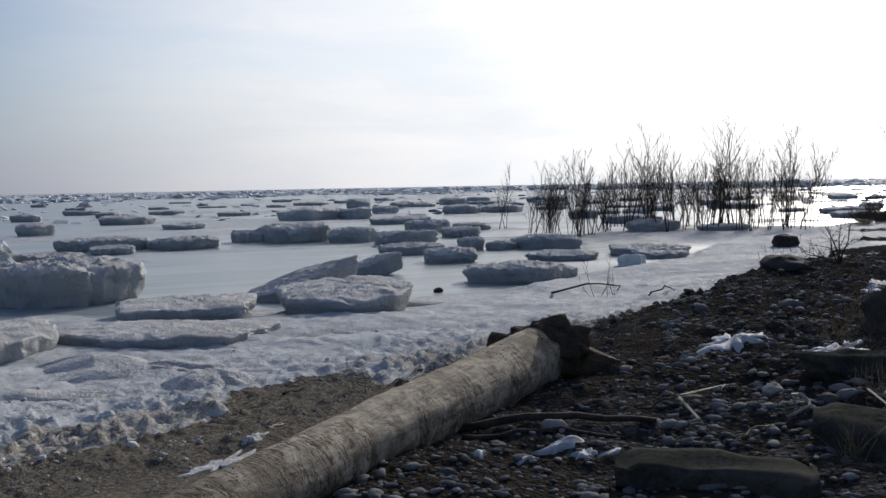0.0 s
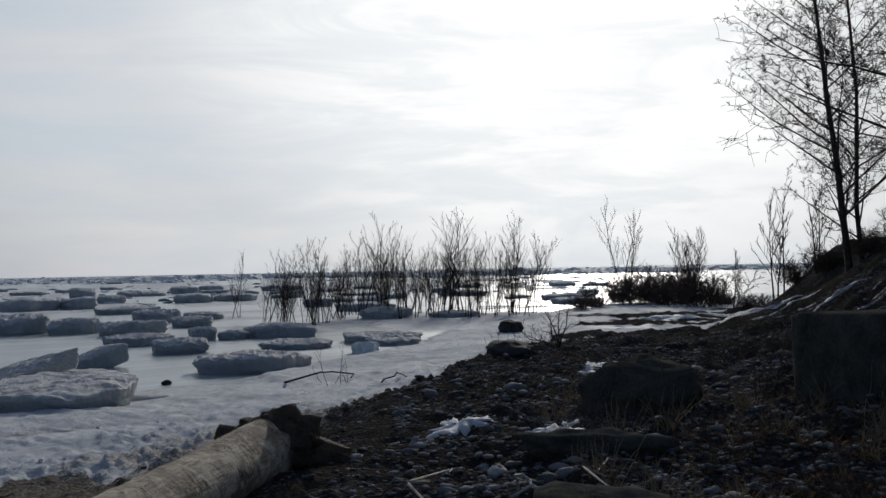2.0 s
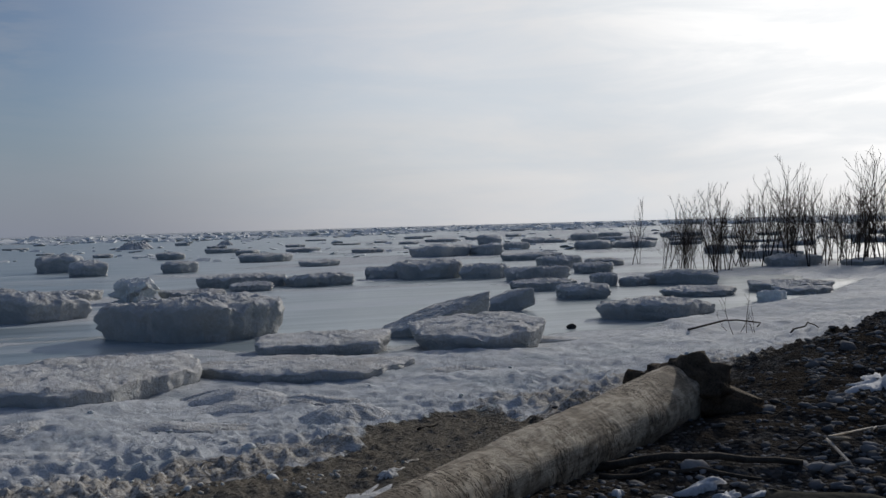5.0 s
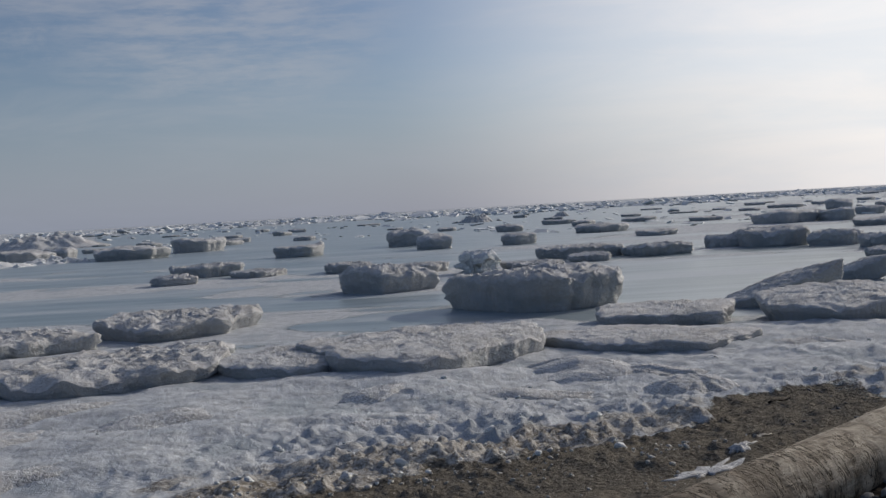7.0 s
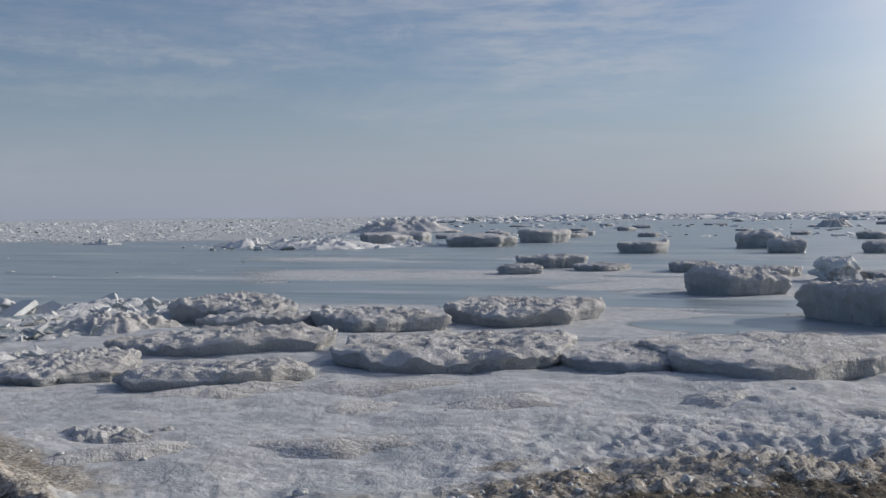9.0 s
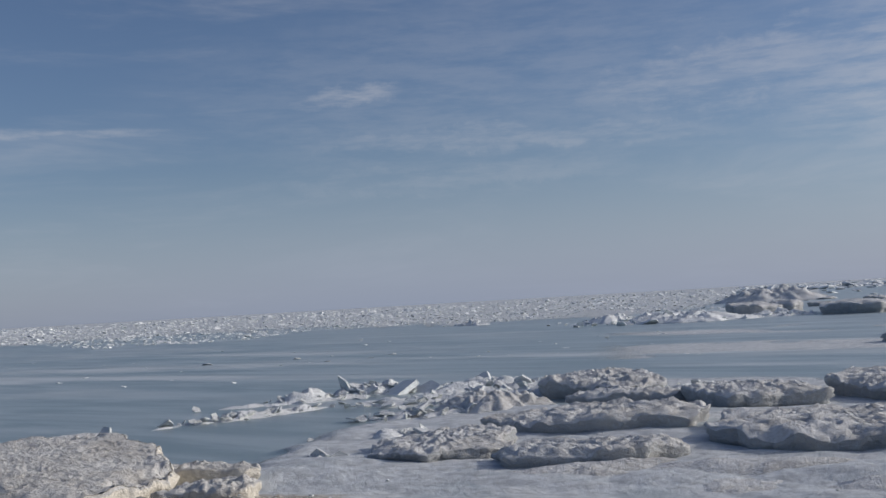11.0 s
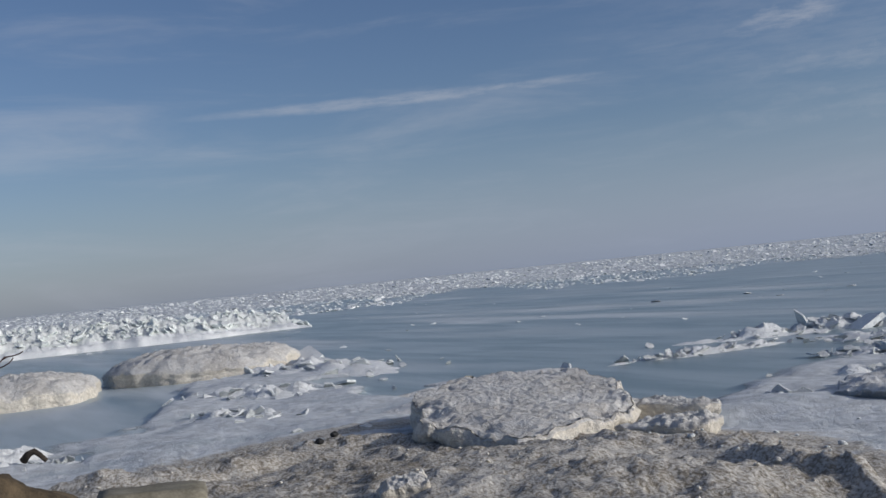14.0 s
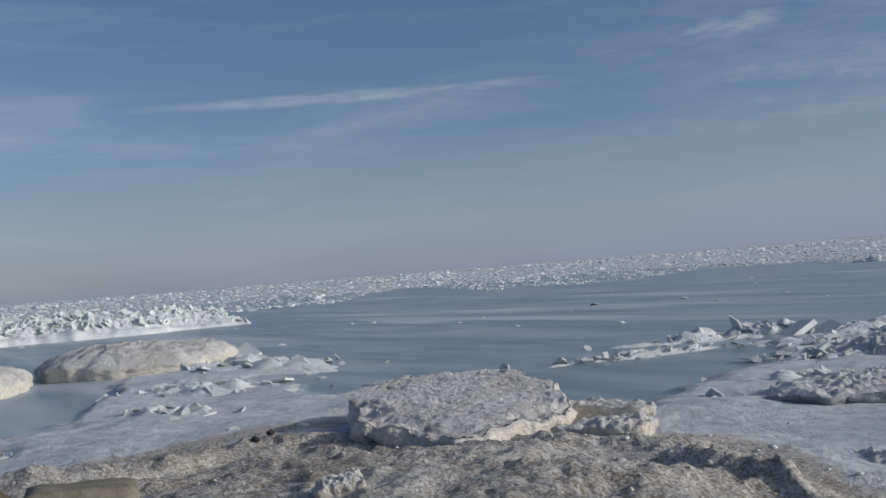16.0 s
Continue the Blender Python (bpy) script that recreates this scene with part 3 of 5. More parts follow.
floe(-29.56, 74.55, 3.66, 3.66, 0.66, 22, "blocky grey ice floe with steep sides", shoulder=0.15)
floe(-26.82, 75.27, 2.18, 2.18, 0.67, 20, "blocky grey ice floe with steep sides", shoulder=0.15)
floe(-20.44, 70.22, 4.47, 4.47, 0.67, 16, "low weathered ice slab on the lake ice")
floe(-9.17, 17.52, 2.44, 0.88, 0.29, 28, "low weathered ice slab on the lake ice")
floe(-8.76, 11.17, 1.89, 1.89, 0.25, 38, "smooth pale ice slab half buried in snow")
floe(-10.70, 6.75, 2.00, 2.00, 0.50, 0, "sandy ice slab with a bright broken front face", mat=DIRTY_ICE, base=0.04, tilt=2.4, lean=3.4, lumps=0.25, dome=0.0, shoulder=0.02, undercut=0.0, keen=30, rows=70, cols=300, grit=0.32,
     plan=[(282.5, 1.52), (13, 1.55), (40, 1.50), (72.6, 1.20), (132, 1.61), (200, 1.5), (243.4, 1.12)])
floe(-9.85, 8.10, 1.45, 0.70, 0.24, 24, "crumbled end of the sandy ice slab past a crack", mat=DIRTY_ICE, base=0.06, lumps=0.8, grit=0.9)
floe(-9.55, 7.05, 0.60, 0.50, 0.30, 52, "squared chunk of sandy broken ice", mat=DIRTY_ICE, base=0.08)
floe(-8.45, 7.25, 1.40, 0.70, 0.27, 49, "squared chunk of sandy broken ice", mat=DIRTY_ICE, base=0.08)
floe(-26.20, 3.40, 4.50, 3.60, 0.42, 82, "stranded sandy ice hummock with a pale face", mat=DIRTY_ICE, dome=0.5, lumps=0.5, shoulder=0.34, undercut=0.0, crumble=0.5, keen=7)
floe(-27.60, 8.20, 5.20, 4.00, 0.48, 75, "stranded sandy ice hummock with a pale face", mat=DIRTY_ICE, dome=0.6, lumps=0.6, shoulder=0.34, undercut=0.02, crumble=0.5, keen=7)
floe(-7.10, 3.50, 0.36, 0.28, 0.20, 64, "small tilted block of snowy ice", mat=DIRTY_ICE, base=0.36, lean=-14, tilt=8, plan=[(5, 1.0), (100, 0.95), (185, 1.0), (265, 1.0)], keen=9)

def hummock(x, y, w, d, h, turn, label, mat=None, steep=0.0, name="ice_hummock", rows=30, cols=120, grain=1.25, soft=1.0):
    """A heap of crushed and refrozen ice with a jagged surface; steep gives it a wall in front."""
    count[0] += 1
    seed = count[0] * 5 + 2
    t, ring = np.linspace(0, 2 * np.pi, cols, endpoint=False), []
    rim = 1 + 0.28 * fbm(np.cos(t) * 1.4 + seed, np.sin(t) * 1.4, 1.0, 4, 0.6, seed)
    size = max(w, d)
    g = grain * max(1.0, 3.0 / size) ** 0.5
    for i in range(rows + 1):
        f = (i / rows) ** 0.8
        px, py = np.cos(t) * rim * f * w / 2, np.sin(t) * rim * f * d / 2
        jag = np.abs(fbm(px + seed, py - seed, g * 1.9, 4, 0.7, seed + 1))
        body = (1 - f ** (2.2 + 6 * steep)) * (0.62 + 0.25 * fbm(px + seed, py, 0.9, 3, 0.5, seed + 2)) + 0.15 * soft * (jag - 0.3) * (1 - f ** 6)
        ring.append(np.stack([px, py, h * body - (0.06 if i == rows else 0.0)], 1))
    ob = solid(name, np.concatenate(ring), sheet(rows + 1, cols, True), mat or CLEAN_ICE)
    ob.matrix_world = pose(x, y, 0, 0, 0, turn)
    return tagged(ob, label, "ice heap", "heaps of broken ice")


def shard_meshes():
    out, rng = [], random.Random(3)
    for k in range(8):
        n_side = rng.randint(4, 6)
        ring = []
        for j in range(n_side):
            a = 2 * math.pi * (j + rng.uniform(-0.25, 0.25)) / n_side
            ring.append((math.cos(a) * rng.uniform(0.35, 0.6), math.sin(a) * rng.uniform(0.3, 0.5)))
        t = rng.uniform(0.025, 0.07)
        verts = [(x, y, t) for x, y in ring] + [(x * 1.06 + 0.01, y * 1.06, -t) for x, y in ring]
        m = len(ring)
        faces = [tuple(range(m)), tuple(range(2 * m - 1, m - 1, -1))] + [(j, j + m, (j + 1) % m + m, (j + 1) % m) for j in range(m)]
        out.append((verts, faces))
    return out


SHARDS = shard_meshes()
SHARD_DATA = [mesh_of("shard", v, f, CLEAN_ICE, False) for v, f in SHARDS]


def ice_ridge():
    """The long grounded ridge: a pale wall in front, crushed ice heaped behind it."""
    long, deep, nu, nv = 31.0, 7.0, 380, 44
    u, v = np.meshgrid(np.linspace(0, 1, nu), np.linspace(0, 1, nv), indexing="ij")
    front = 0.6 * fbm(u * long, u * 0, 0.25, 4, 0.55, 61)
    x, y = u * long, v * deep + front * (1 - v)
    end = step(u, 0.0, 0.04) * step(1 - u, 0.0, 0.07) * (1 - 0.35 * step(u, 0.62, 1.0))
    wall = 0.42 * step(v, 0.0, 0.05) + 0.10 * fbm(x, y, 1.2, 4, 0.6, 62) * step(v, 0.0, 0.05)
    back = step(v, 0.07, 0.45) * (0.72 + 0.22 * fbm(x, y, 0.18, 3, 0.5, 63)) + step(v, 0.06, 0.2) * 0.19 * np.abs(fbm(x, y, 1.9, 5, 0.7, 64))
    z = (wall + back * step(1 - v, 0.0, 0.2)) * end - 0.08
    ob = new("ice_ridge")
    ob.matrix_world = pose(-55.1, -9.2, 0, 0, 0, 83.0)
    pts, cut = np.stack([x, y, z], 2), 6
    solid("front_wall", pts[:, :cut + 1].reshape(-1, 3), sheet(nu, cut + 1), CLEAN_ICE, parent=ob)
    solid("crest", pts[:, cut:].reshape(-1, 3), sheet(nu, nv - cut), CREST_ICE, parent=ob)
    rng, verts, faces, offset = random.Random(77), [], [], 0
    for k in range(900):
        i, j = rng.randrange(8, nu - 8), min(nv - 4, 7 + int(abs(rng.gauss(0, 13))))
        v0, f0 = SHARDS[k % len(SHARDS)]
        m = np.array(pose(0, 0, 0, rng.gauss(0, 24), rng.gauss(0, 24), rng.uniform(0, 360)))[:3, :3]
        size = rng.lognormvariate(-1.35, 0.4)
        verts.append(np.array(v0) @ m.T * np.array((1, 1, 1.5)) * size + pts[i, j] + np.array((0, 0, 0.12 * size)))
        faces += [tuple(q + offset for q in f) for f in f0]
        offset += len(v0)
    tagged(solid("crushed_ice", np.concatenate(verts), faces, CREST_ICE, parent=ob, smooth=False), "greenish crushed ice", kind="stuff")
    return tagged(ob, "long grounded ridge of crushed ice with a bright front wall", "ice ridge")


ice_ridge()
hummock(4.54, 142.58, 4.74, 4.53, 1.40, -2, "distant mound of heaped ice", mat=ICE)
hummock(17.09, 153.69, 2.35, 2.24, 0.88, -6, "distant mound of heaped ice", mat=ICE)
hummock(-11.39, 16.26, 2.13, 2.04, 0.54, 35, "heap of broken ice by the shore", mat=ICE)
hummock(-5.80, 8.18, 1.44, 0.78, 0.35, 35, "rough heap of broken snow and ice", mat=ICE)
hummock(-34.88, 64.81, 4.36, 3.48, 0.77, 28, "jagged heap of bright broken ice")
hummock(-28.81, 62.21, 7.88, 6.28, 0.94, 25, "jagged heap of bright broken ice")
hummock(-45.22, 122.28, 13.00, 11.57, 2.10, 20, "distant mound of heaped ice", mat=ICE, soft=0.35, grain=0.5)
hummock(-15.70, 1.35, 2.60, 2.00, 0.50, 84, "low heap of white broken ice")

# scattered floes farther out on the lake ice
def snow_drifts():
    rng = random.Random(29)
    for k in range(34):
        az = rng.uniform(-22, 62)
        r = by_direction(BEACH, az) + rng.uniform(1.5, 8.5)
        x, y = -math.sin(radians(az)) * r, math.cos(radians(az)) * r
        hummock(x, y, rng.uniform(1.2, 3.2), rng.uniform(0.6, 1.4), rng.uniform(0.14, 0.3), az + rng.uniform(-20, 20), "low drift of crusted snow among the floes", mat=ICE, name="snow_drift", rows=18, cols=64, grain=1.6, soft=0.45)


snow_drifts()


def far_floes():
    rng = random.Random(71)
    for k in range(64):
        az = rng.uniform(-47, -22) if k < 34 else rng.uniform(-22, 18)
        r = rng.uniform(44, 120) if k < 34 else rng.uniform(75, 190)
        x, y = -math.sin(radians(az)) * r, math.cos(radians(az)) * r
        floe(x, y, rng.uniform(1.6, 4.2), rng.uniform(1.4, 3.0), rng.uniform(0.18, 0.42), az + rng.uniform(-30, 30), "low grey ice floe far out on the lake ice", lumps=rng.uniform(0.5, 1.2), dome=rng.uniform(0.05, 0.2))


far_floes()

# ---- driftwood log ----
def tube(points, radii, sides=10, knobs=0.0, seed=0, caps=True):
    """Verts and faces of a tapered tube along the points."""
    verts, faces = [], []
    for i, p in enumerate(points):
        p = Vector(p)
        a, b = Vector(points[max(i - 1, 0)]), Vector(points[min(i + 1, len(points) - 1)])
        ax = (b - a).normalized()
        u = ax.cross(Vector((0, 0, 1)))
        u = u.normalized() if u.length > 1e-3 else Vector((1, 0, 0))
        v = u.cross(ax)
        for j in range(sides):
            t = 2 * math.pi * j / sides
            rr = radii[i]
            if knobs:
                rr *= 1 + knobs * noise.fractal(Vector((math.cos(t) * 1.2 + seed, math.sin(t) * 1.2, i * 0.12)), 0.7, 2.1, 4)
            verts.append(p + (u * math.cos(t) + v * math.sin(t)) * rr)
    faces = sheet(len(points), sides, True)
    if caps:
        faces += [tuple(range(sides - 1, -1, -1)), tuple((len(points) - 1) * sides + j for j in range(sides))]
    return verts, faces


def wood_material():
    m, n = material("weathered_log")
    co = n.add("ShaderNodeTexCoord").outputs["Object"]
    grain = n.add("ShaderNodeMapping", {"Vector": co, "Scale": (1.0, 9.0, 9.0)}).outputs[0]
    fibre, patch = n.noise(grain, 4.0, 6, 0.65, 0.4), n.noise(co, 2.4, 5, 0.6)
    mottle = n.noise(co, 7.0, 5, 0.65, 0.6)
    c = n.mix(n.ramp(n.math("ADD", n.math("MULTIPLY", fibre, 0.35), n.math("MULTIPLY", mottle, 0.65)), 0.38, 0.60), (0.185, 0.150, 0.110), (0.52, 0.45, 0.35))
    c = n.mix(n.math("MULTIPLY", n.ramp(patch, 0.48, 0.62), 0.7), c, (0.155, 0.122, 0.088))
    rings = n.noise(n.add("ShaderNodeMapping", {"Vector": co, "Scale": (4.2, 0.9, 0.9), "Rotation": (0, 0, 0.35)}).outputs[0], 4.5, 4, 0.6, 0.8)
    crack = n.ramp(n.math("ABSOLUTE", n.math("SUBTRACT", rings, 0.5)), 0.0, 0.03, 1.0, 0.0)
    crack = n.math("MULTIPLY", crack, n.ramp(n.noise(co, 1.9, 3, 0.5), 0.46, 0.56))
    c = n.mix(crack, c, (0.055, 0.045, 0.036))
    c = n.mix(n.ramp(n.noise(co, 34, 4, 0.7), 0.60, 0.70), c, (0.10, 0.084, 0.068))
    h = n.math("SUBTRACT", n.math("ADD", n.math("MULTIPLY", fibre, 0.4), mottle), n.math("MULTIPLY", crack, 1.2))
    finish(n, c, 0.85, h, 0.8, 0.03, **{"Specular IOR Level": 0.2})
    return m


LOG_WOOD = wood_material()


def rock_mesh(name, seed, mat, size=(1, 1, 1), rough=0.35, rings=14, sides=22, flat=0.0):
    verts = []
    for i in range(rings + 1):
        t = math.pi * i / rings
        for j in range(sides):
            p = 2 * math.pi * j / sides
            v = Vector((math.sin(t) * math.cos(p), math.sin(t) * math.sin(p), math.cos(t)))
            v = v * (1 + rough * noise.fractal(v * 1.1 + Vector((seed * 3.7, 0, 0)), 0.8, 2.0, 4))
            m = max(abs(v.x), abs(v.y), abs(v.z))
            v = v.lerp(v / max(m, 0.2), flat)
            verts.append((v.x * size[0], v.y * size[1], v.z * size[2]))
    return mesh_of(name, verts, sheet(rings + 1, sides, True), mat)


def make_log():
    a, b = Vector((0.35, 4.42, 0.46)), Vector((4.62, 8.05, 0.53))
    length, ax = (b - a).length, (b - a).normalized()
    pts = [(length * i / 40, 0, 0) for i in range(41)]
    rad = [0.175 + 0.09 * (i / 40) + 0.015 * max(0, (i - 33) / 7) ** 2 for i in range(41)]
    at = Matrix.Translation(a) @ ax.to_track_quat("X", "Z").to_matrix().to_4x4()
    base = tagged(new("driftwood_log"), "weathered grey driftwood log with a broken root end on the gravel", "log")
    base.matrix_world = at
    verts, faces = tube(pts, rad, 40, 0.10, 3)
    solid("trunk", verts, faces, LOG_WOOD, parent=base)
    # the torn root end: a dark lumpy crown with a hollow under it
    crown = rock_mesh("root_crown", 21, ROOT, (0.26, 0.36, 0.235), 0.5, 30, 44)
    ob = tagged(new("root_crown", crown), "dark torn root crown")
    ob.parent = base
    ob.matrix_local = pose(length - 0.06, -0.04, 0.06, 0, 0, 0)
    for k, (d, r0, long) in enumerate((((-0.34, 0.95, 0.30), 0.11, 0.40), ((-0.1, 0.75, 0.42), 0.16, 0.30), ((0.0, 0.1, 0.9), 0.19, 0.22), ((0.2, -0.6, 0.45), 0.18, 0.34), ((0.3, -0.95, 0.3), 0.15, 0.40),
                                       ((0.45, -0.85, -0.28), 0.21, 0.72), ((0.25, -0.7, -0.6), 0.18, 0.42), ((1.0, -0.3, 0.0), 0.18, 0.42))):
        d = Vector(d)
        p = [Vector((length - 0.2, 0, 0.05)) + d * long * i / 6 + Vector((0.12 * i / 6, 0, 0)) for i in range(7)]
        v, f = tube(p, [r0 * (1 - 0.075 * i) for i in range(7)], 16, 0.5, k * 5 + 9)
        stub = tagged(solid("root_stub", v, f, ROOT, parent=ob), "dark broken root stub")
        stub.matrix_parent_inverse = Matrix.Translation((-length + 0.06, 0.04, -0.06))
    return base


make_log()


# ---- bare trees ----
def grow(rng, start, heading, length, radius, depth, out, bend=0.18, up=0.25, kids=(3, 4, 5), spread=0.8, sides=5, shrink=0.55, first=0.25, thin=0.004, ratio=0.43):
    """Adds a limb and, from it, smaller limbs; each is a tapered crooked tube."""
    steps = 7 if depth > 1 else 4
    pts, p, d = [Vector(start)], Vector(start), Vector(heading).normalized()
    for i in range(steps):
        d = (d + Vector((rng.gauss(0, bend), rng.gauss(0, bend), rng.gauss(0, bend) + up * 0.2))).normalized()
        p = p + d * length / steps
        pts.append(p.copy())
    rad = [max(radius * (1 - 0.8 * i / steps), thin * 0.7) for i in range(steps + 1)]
    out.append((depth, pts, rad, sides))
    if depth == 0:
        return
    many = kids[min(depth, len(kids)) - 1]
    for k in range(many):
        f = first + (1 - first) * (k + rng.random()) / many
        i = min(int(f * steps), steps - 1)
        at = pts[i].lerp(pts[i + 1], f * steps - i)
        ax = (pts[i + 1] - pts[i]).normalized()
        side = Vector((rng.gauss(0, 1), rng.gauss(0, 1), rng.gauss(0, 0.5)))
        side = (side - ax * side.dot(ax)).normalized()
        h = (ax * (1 - spread * 0.55) + side * spread + Vector((0, 0, up))).normalized()
        grow(rng, at, h, length * shrink * rng.uniform(0.7, 1.15) * (1.15 - 0.5 * f), max(rad[i] * ratio, thin), depth - 1, out, bend * 1.15, up, kids, spread, max(3, sides - 1), shrink * 1.08, 0.2, thin, ratio)


def plant(name, seed, stems, label, category, mats, group=""):
    """A bare plant from stems (start, heading, length, radius, depth, settings): trunk and twigs are meshes of their own."""
    rng = random.Random(seed)
    top = tagged(new(name), label, category, group)
    out = []
    for start, heading, length, radius, depth, settings in stems:
        grow(rng, start, heading, length, radius, depth, out, **settings)
    most = max(o[0] for o in out)
    many = sum(o[0] == most for o in out)
    groups = [("trunk" if many == 1 else "stem", [o], mats[0], "") for o in out if o[0] == most]
    if many > 12:
        groups = [("dry_growth", [o for o in out if o[0] == most], mats[0], "stuff")]
    groups.append(("crown", [o for o in out if o[0] < most], mats[1], ""))
    for part_name, limbs, mat, kind in groups:
        verts, faces = [], []
        for depth, pts, rad, sides in limbs:
            v, f = tube(pts, rad, sides, caps=False)
            faces += [tuple(i + len(verts) for i in q) for q in f]
            verts += v
        if verts:
            tagged(solid(part_name, verts, faces, mat, parent=top), kind=kind)
    return top


def set_at(ob, x, y, turn=0.0, dz=-0.05, size=1.0):
    ob.matrix_world = pose(x, y, height_at(x, y) + dz, 0, 0, turn) @ Matrix.Scale(size, 4)
    return ob


def spot(az, r):
    v = toward(az)
    return v.x * r, v.y * r


def make_trees():
    shape = dict(bend=0.04, up=0.22, kids=(4, 7, 10, 40), spread=1.0, shrink=0.29, first=0.06, thin=0.0062, ratio=0.37)
    for k, (az, r, h, lean, thick) in enumerate(((-59.6, 27.0, 9.5, -0.05, 0.095), (-60.2, 27.6, 9.8, -0.035, 0.07))):
        t = plant("bare_tree", 31 + k, [((0, 0, 0), (lean, -1.7 * lean, 1), h, thick, 4, shape)],
                  "tall leafless tree with fine dark branches on the bank", "tree", (BARK, TWIG), "bare trees on the bank")
        set_at(t, *spot(az, r))
    low = dict(bend=0.045, up=0.10, kids=(4, 7, 8, 15), spread=1.0, shrink=0.50, first=0.10, thin=0.0062, ratio=0.41)
    for k, (az, r, h) in enumerate(((-66.6, 24.0, 8.5), (-68.6, 29.0, 11.0))):
        t = plant("bare_tree", 41 + k, [((0, 0, 0), (-0.16, 0.25, 1), h, 0.13, 4, low)],
                  "leafless tree with long sweeping branches on the bank", "tree", (BARK, TWIG), "bare trees on the bank")
        set_at(t, *spot(az, r))


make_trees()


def make_thicket():
    rng = random.Random(8)
    kinds = []
    for k in range(12):
        shape = dict(bend=0.06, up=0.36, kids=(4, 12), spread=rng.uniform(0.5, 0.75), shrink=rng.uniform(0.30, 0.42), first=0.2, thin=0.0075, ratio=0.45)
        stems = [((rng.gauss(0, 0.22), rng.gauss(0, 0.22), 0), (rng.gauss(0, 0.17), rng.gauss(0, 0.17), 1), rng.uniform(2.2, 3.8), rng.uniform(0.019, 0.028), 2, shape) for _ in range(rng.randint(1, 3))]
        kinds.append(plant("bare_sapling", 60 + k, stems, "thin leafless sapling standing in ice by the shore", "sapling", (BARK, TWIG), "sapling thicket in the ice"))
    spots = [(-27.8, 48.5, 0.85), (-28.1, 49.0, 0.7)]
    for k in range(84):
        az = -29.6 - 14.2 * ((k + rng.uniform(-2.0, 3.0)) / 84)
        spots.append((az, rng.uniform(39.5, 45) if az > -33 else rng.uniform(44, 52), rng.uniform(0.5, 0.8) if az > -33 else rng.uniform(0.6, 0.98)))
    for az, r, size in ((-39.2, 47, 1.35), (-40.5, 48, 1.2), (-36.0, 46, 1.0), (-43.5, 47, 1.1), (-42.5, 48, 1.05), (-32.4, 42, 1.0), (-30.4, 41, 0.85)):
        spots.append((az, r, size))
    for k, (az, r, size) in enumerate(spots):
        ob = kinds[k] if k < len(kinds) else copy_thing(kinds[k % len(kinds)], Matrix())
        set_at(ob, *spot(az, r), rng.uniform(0, 360), size=size)


make_thicket()


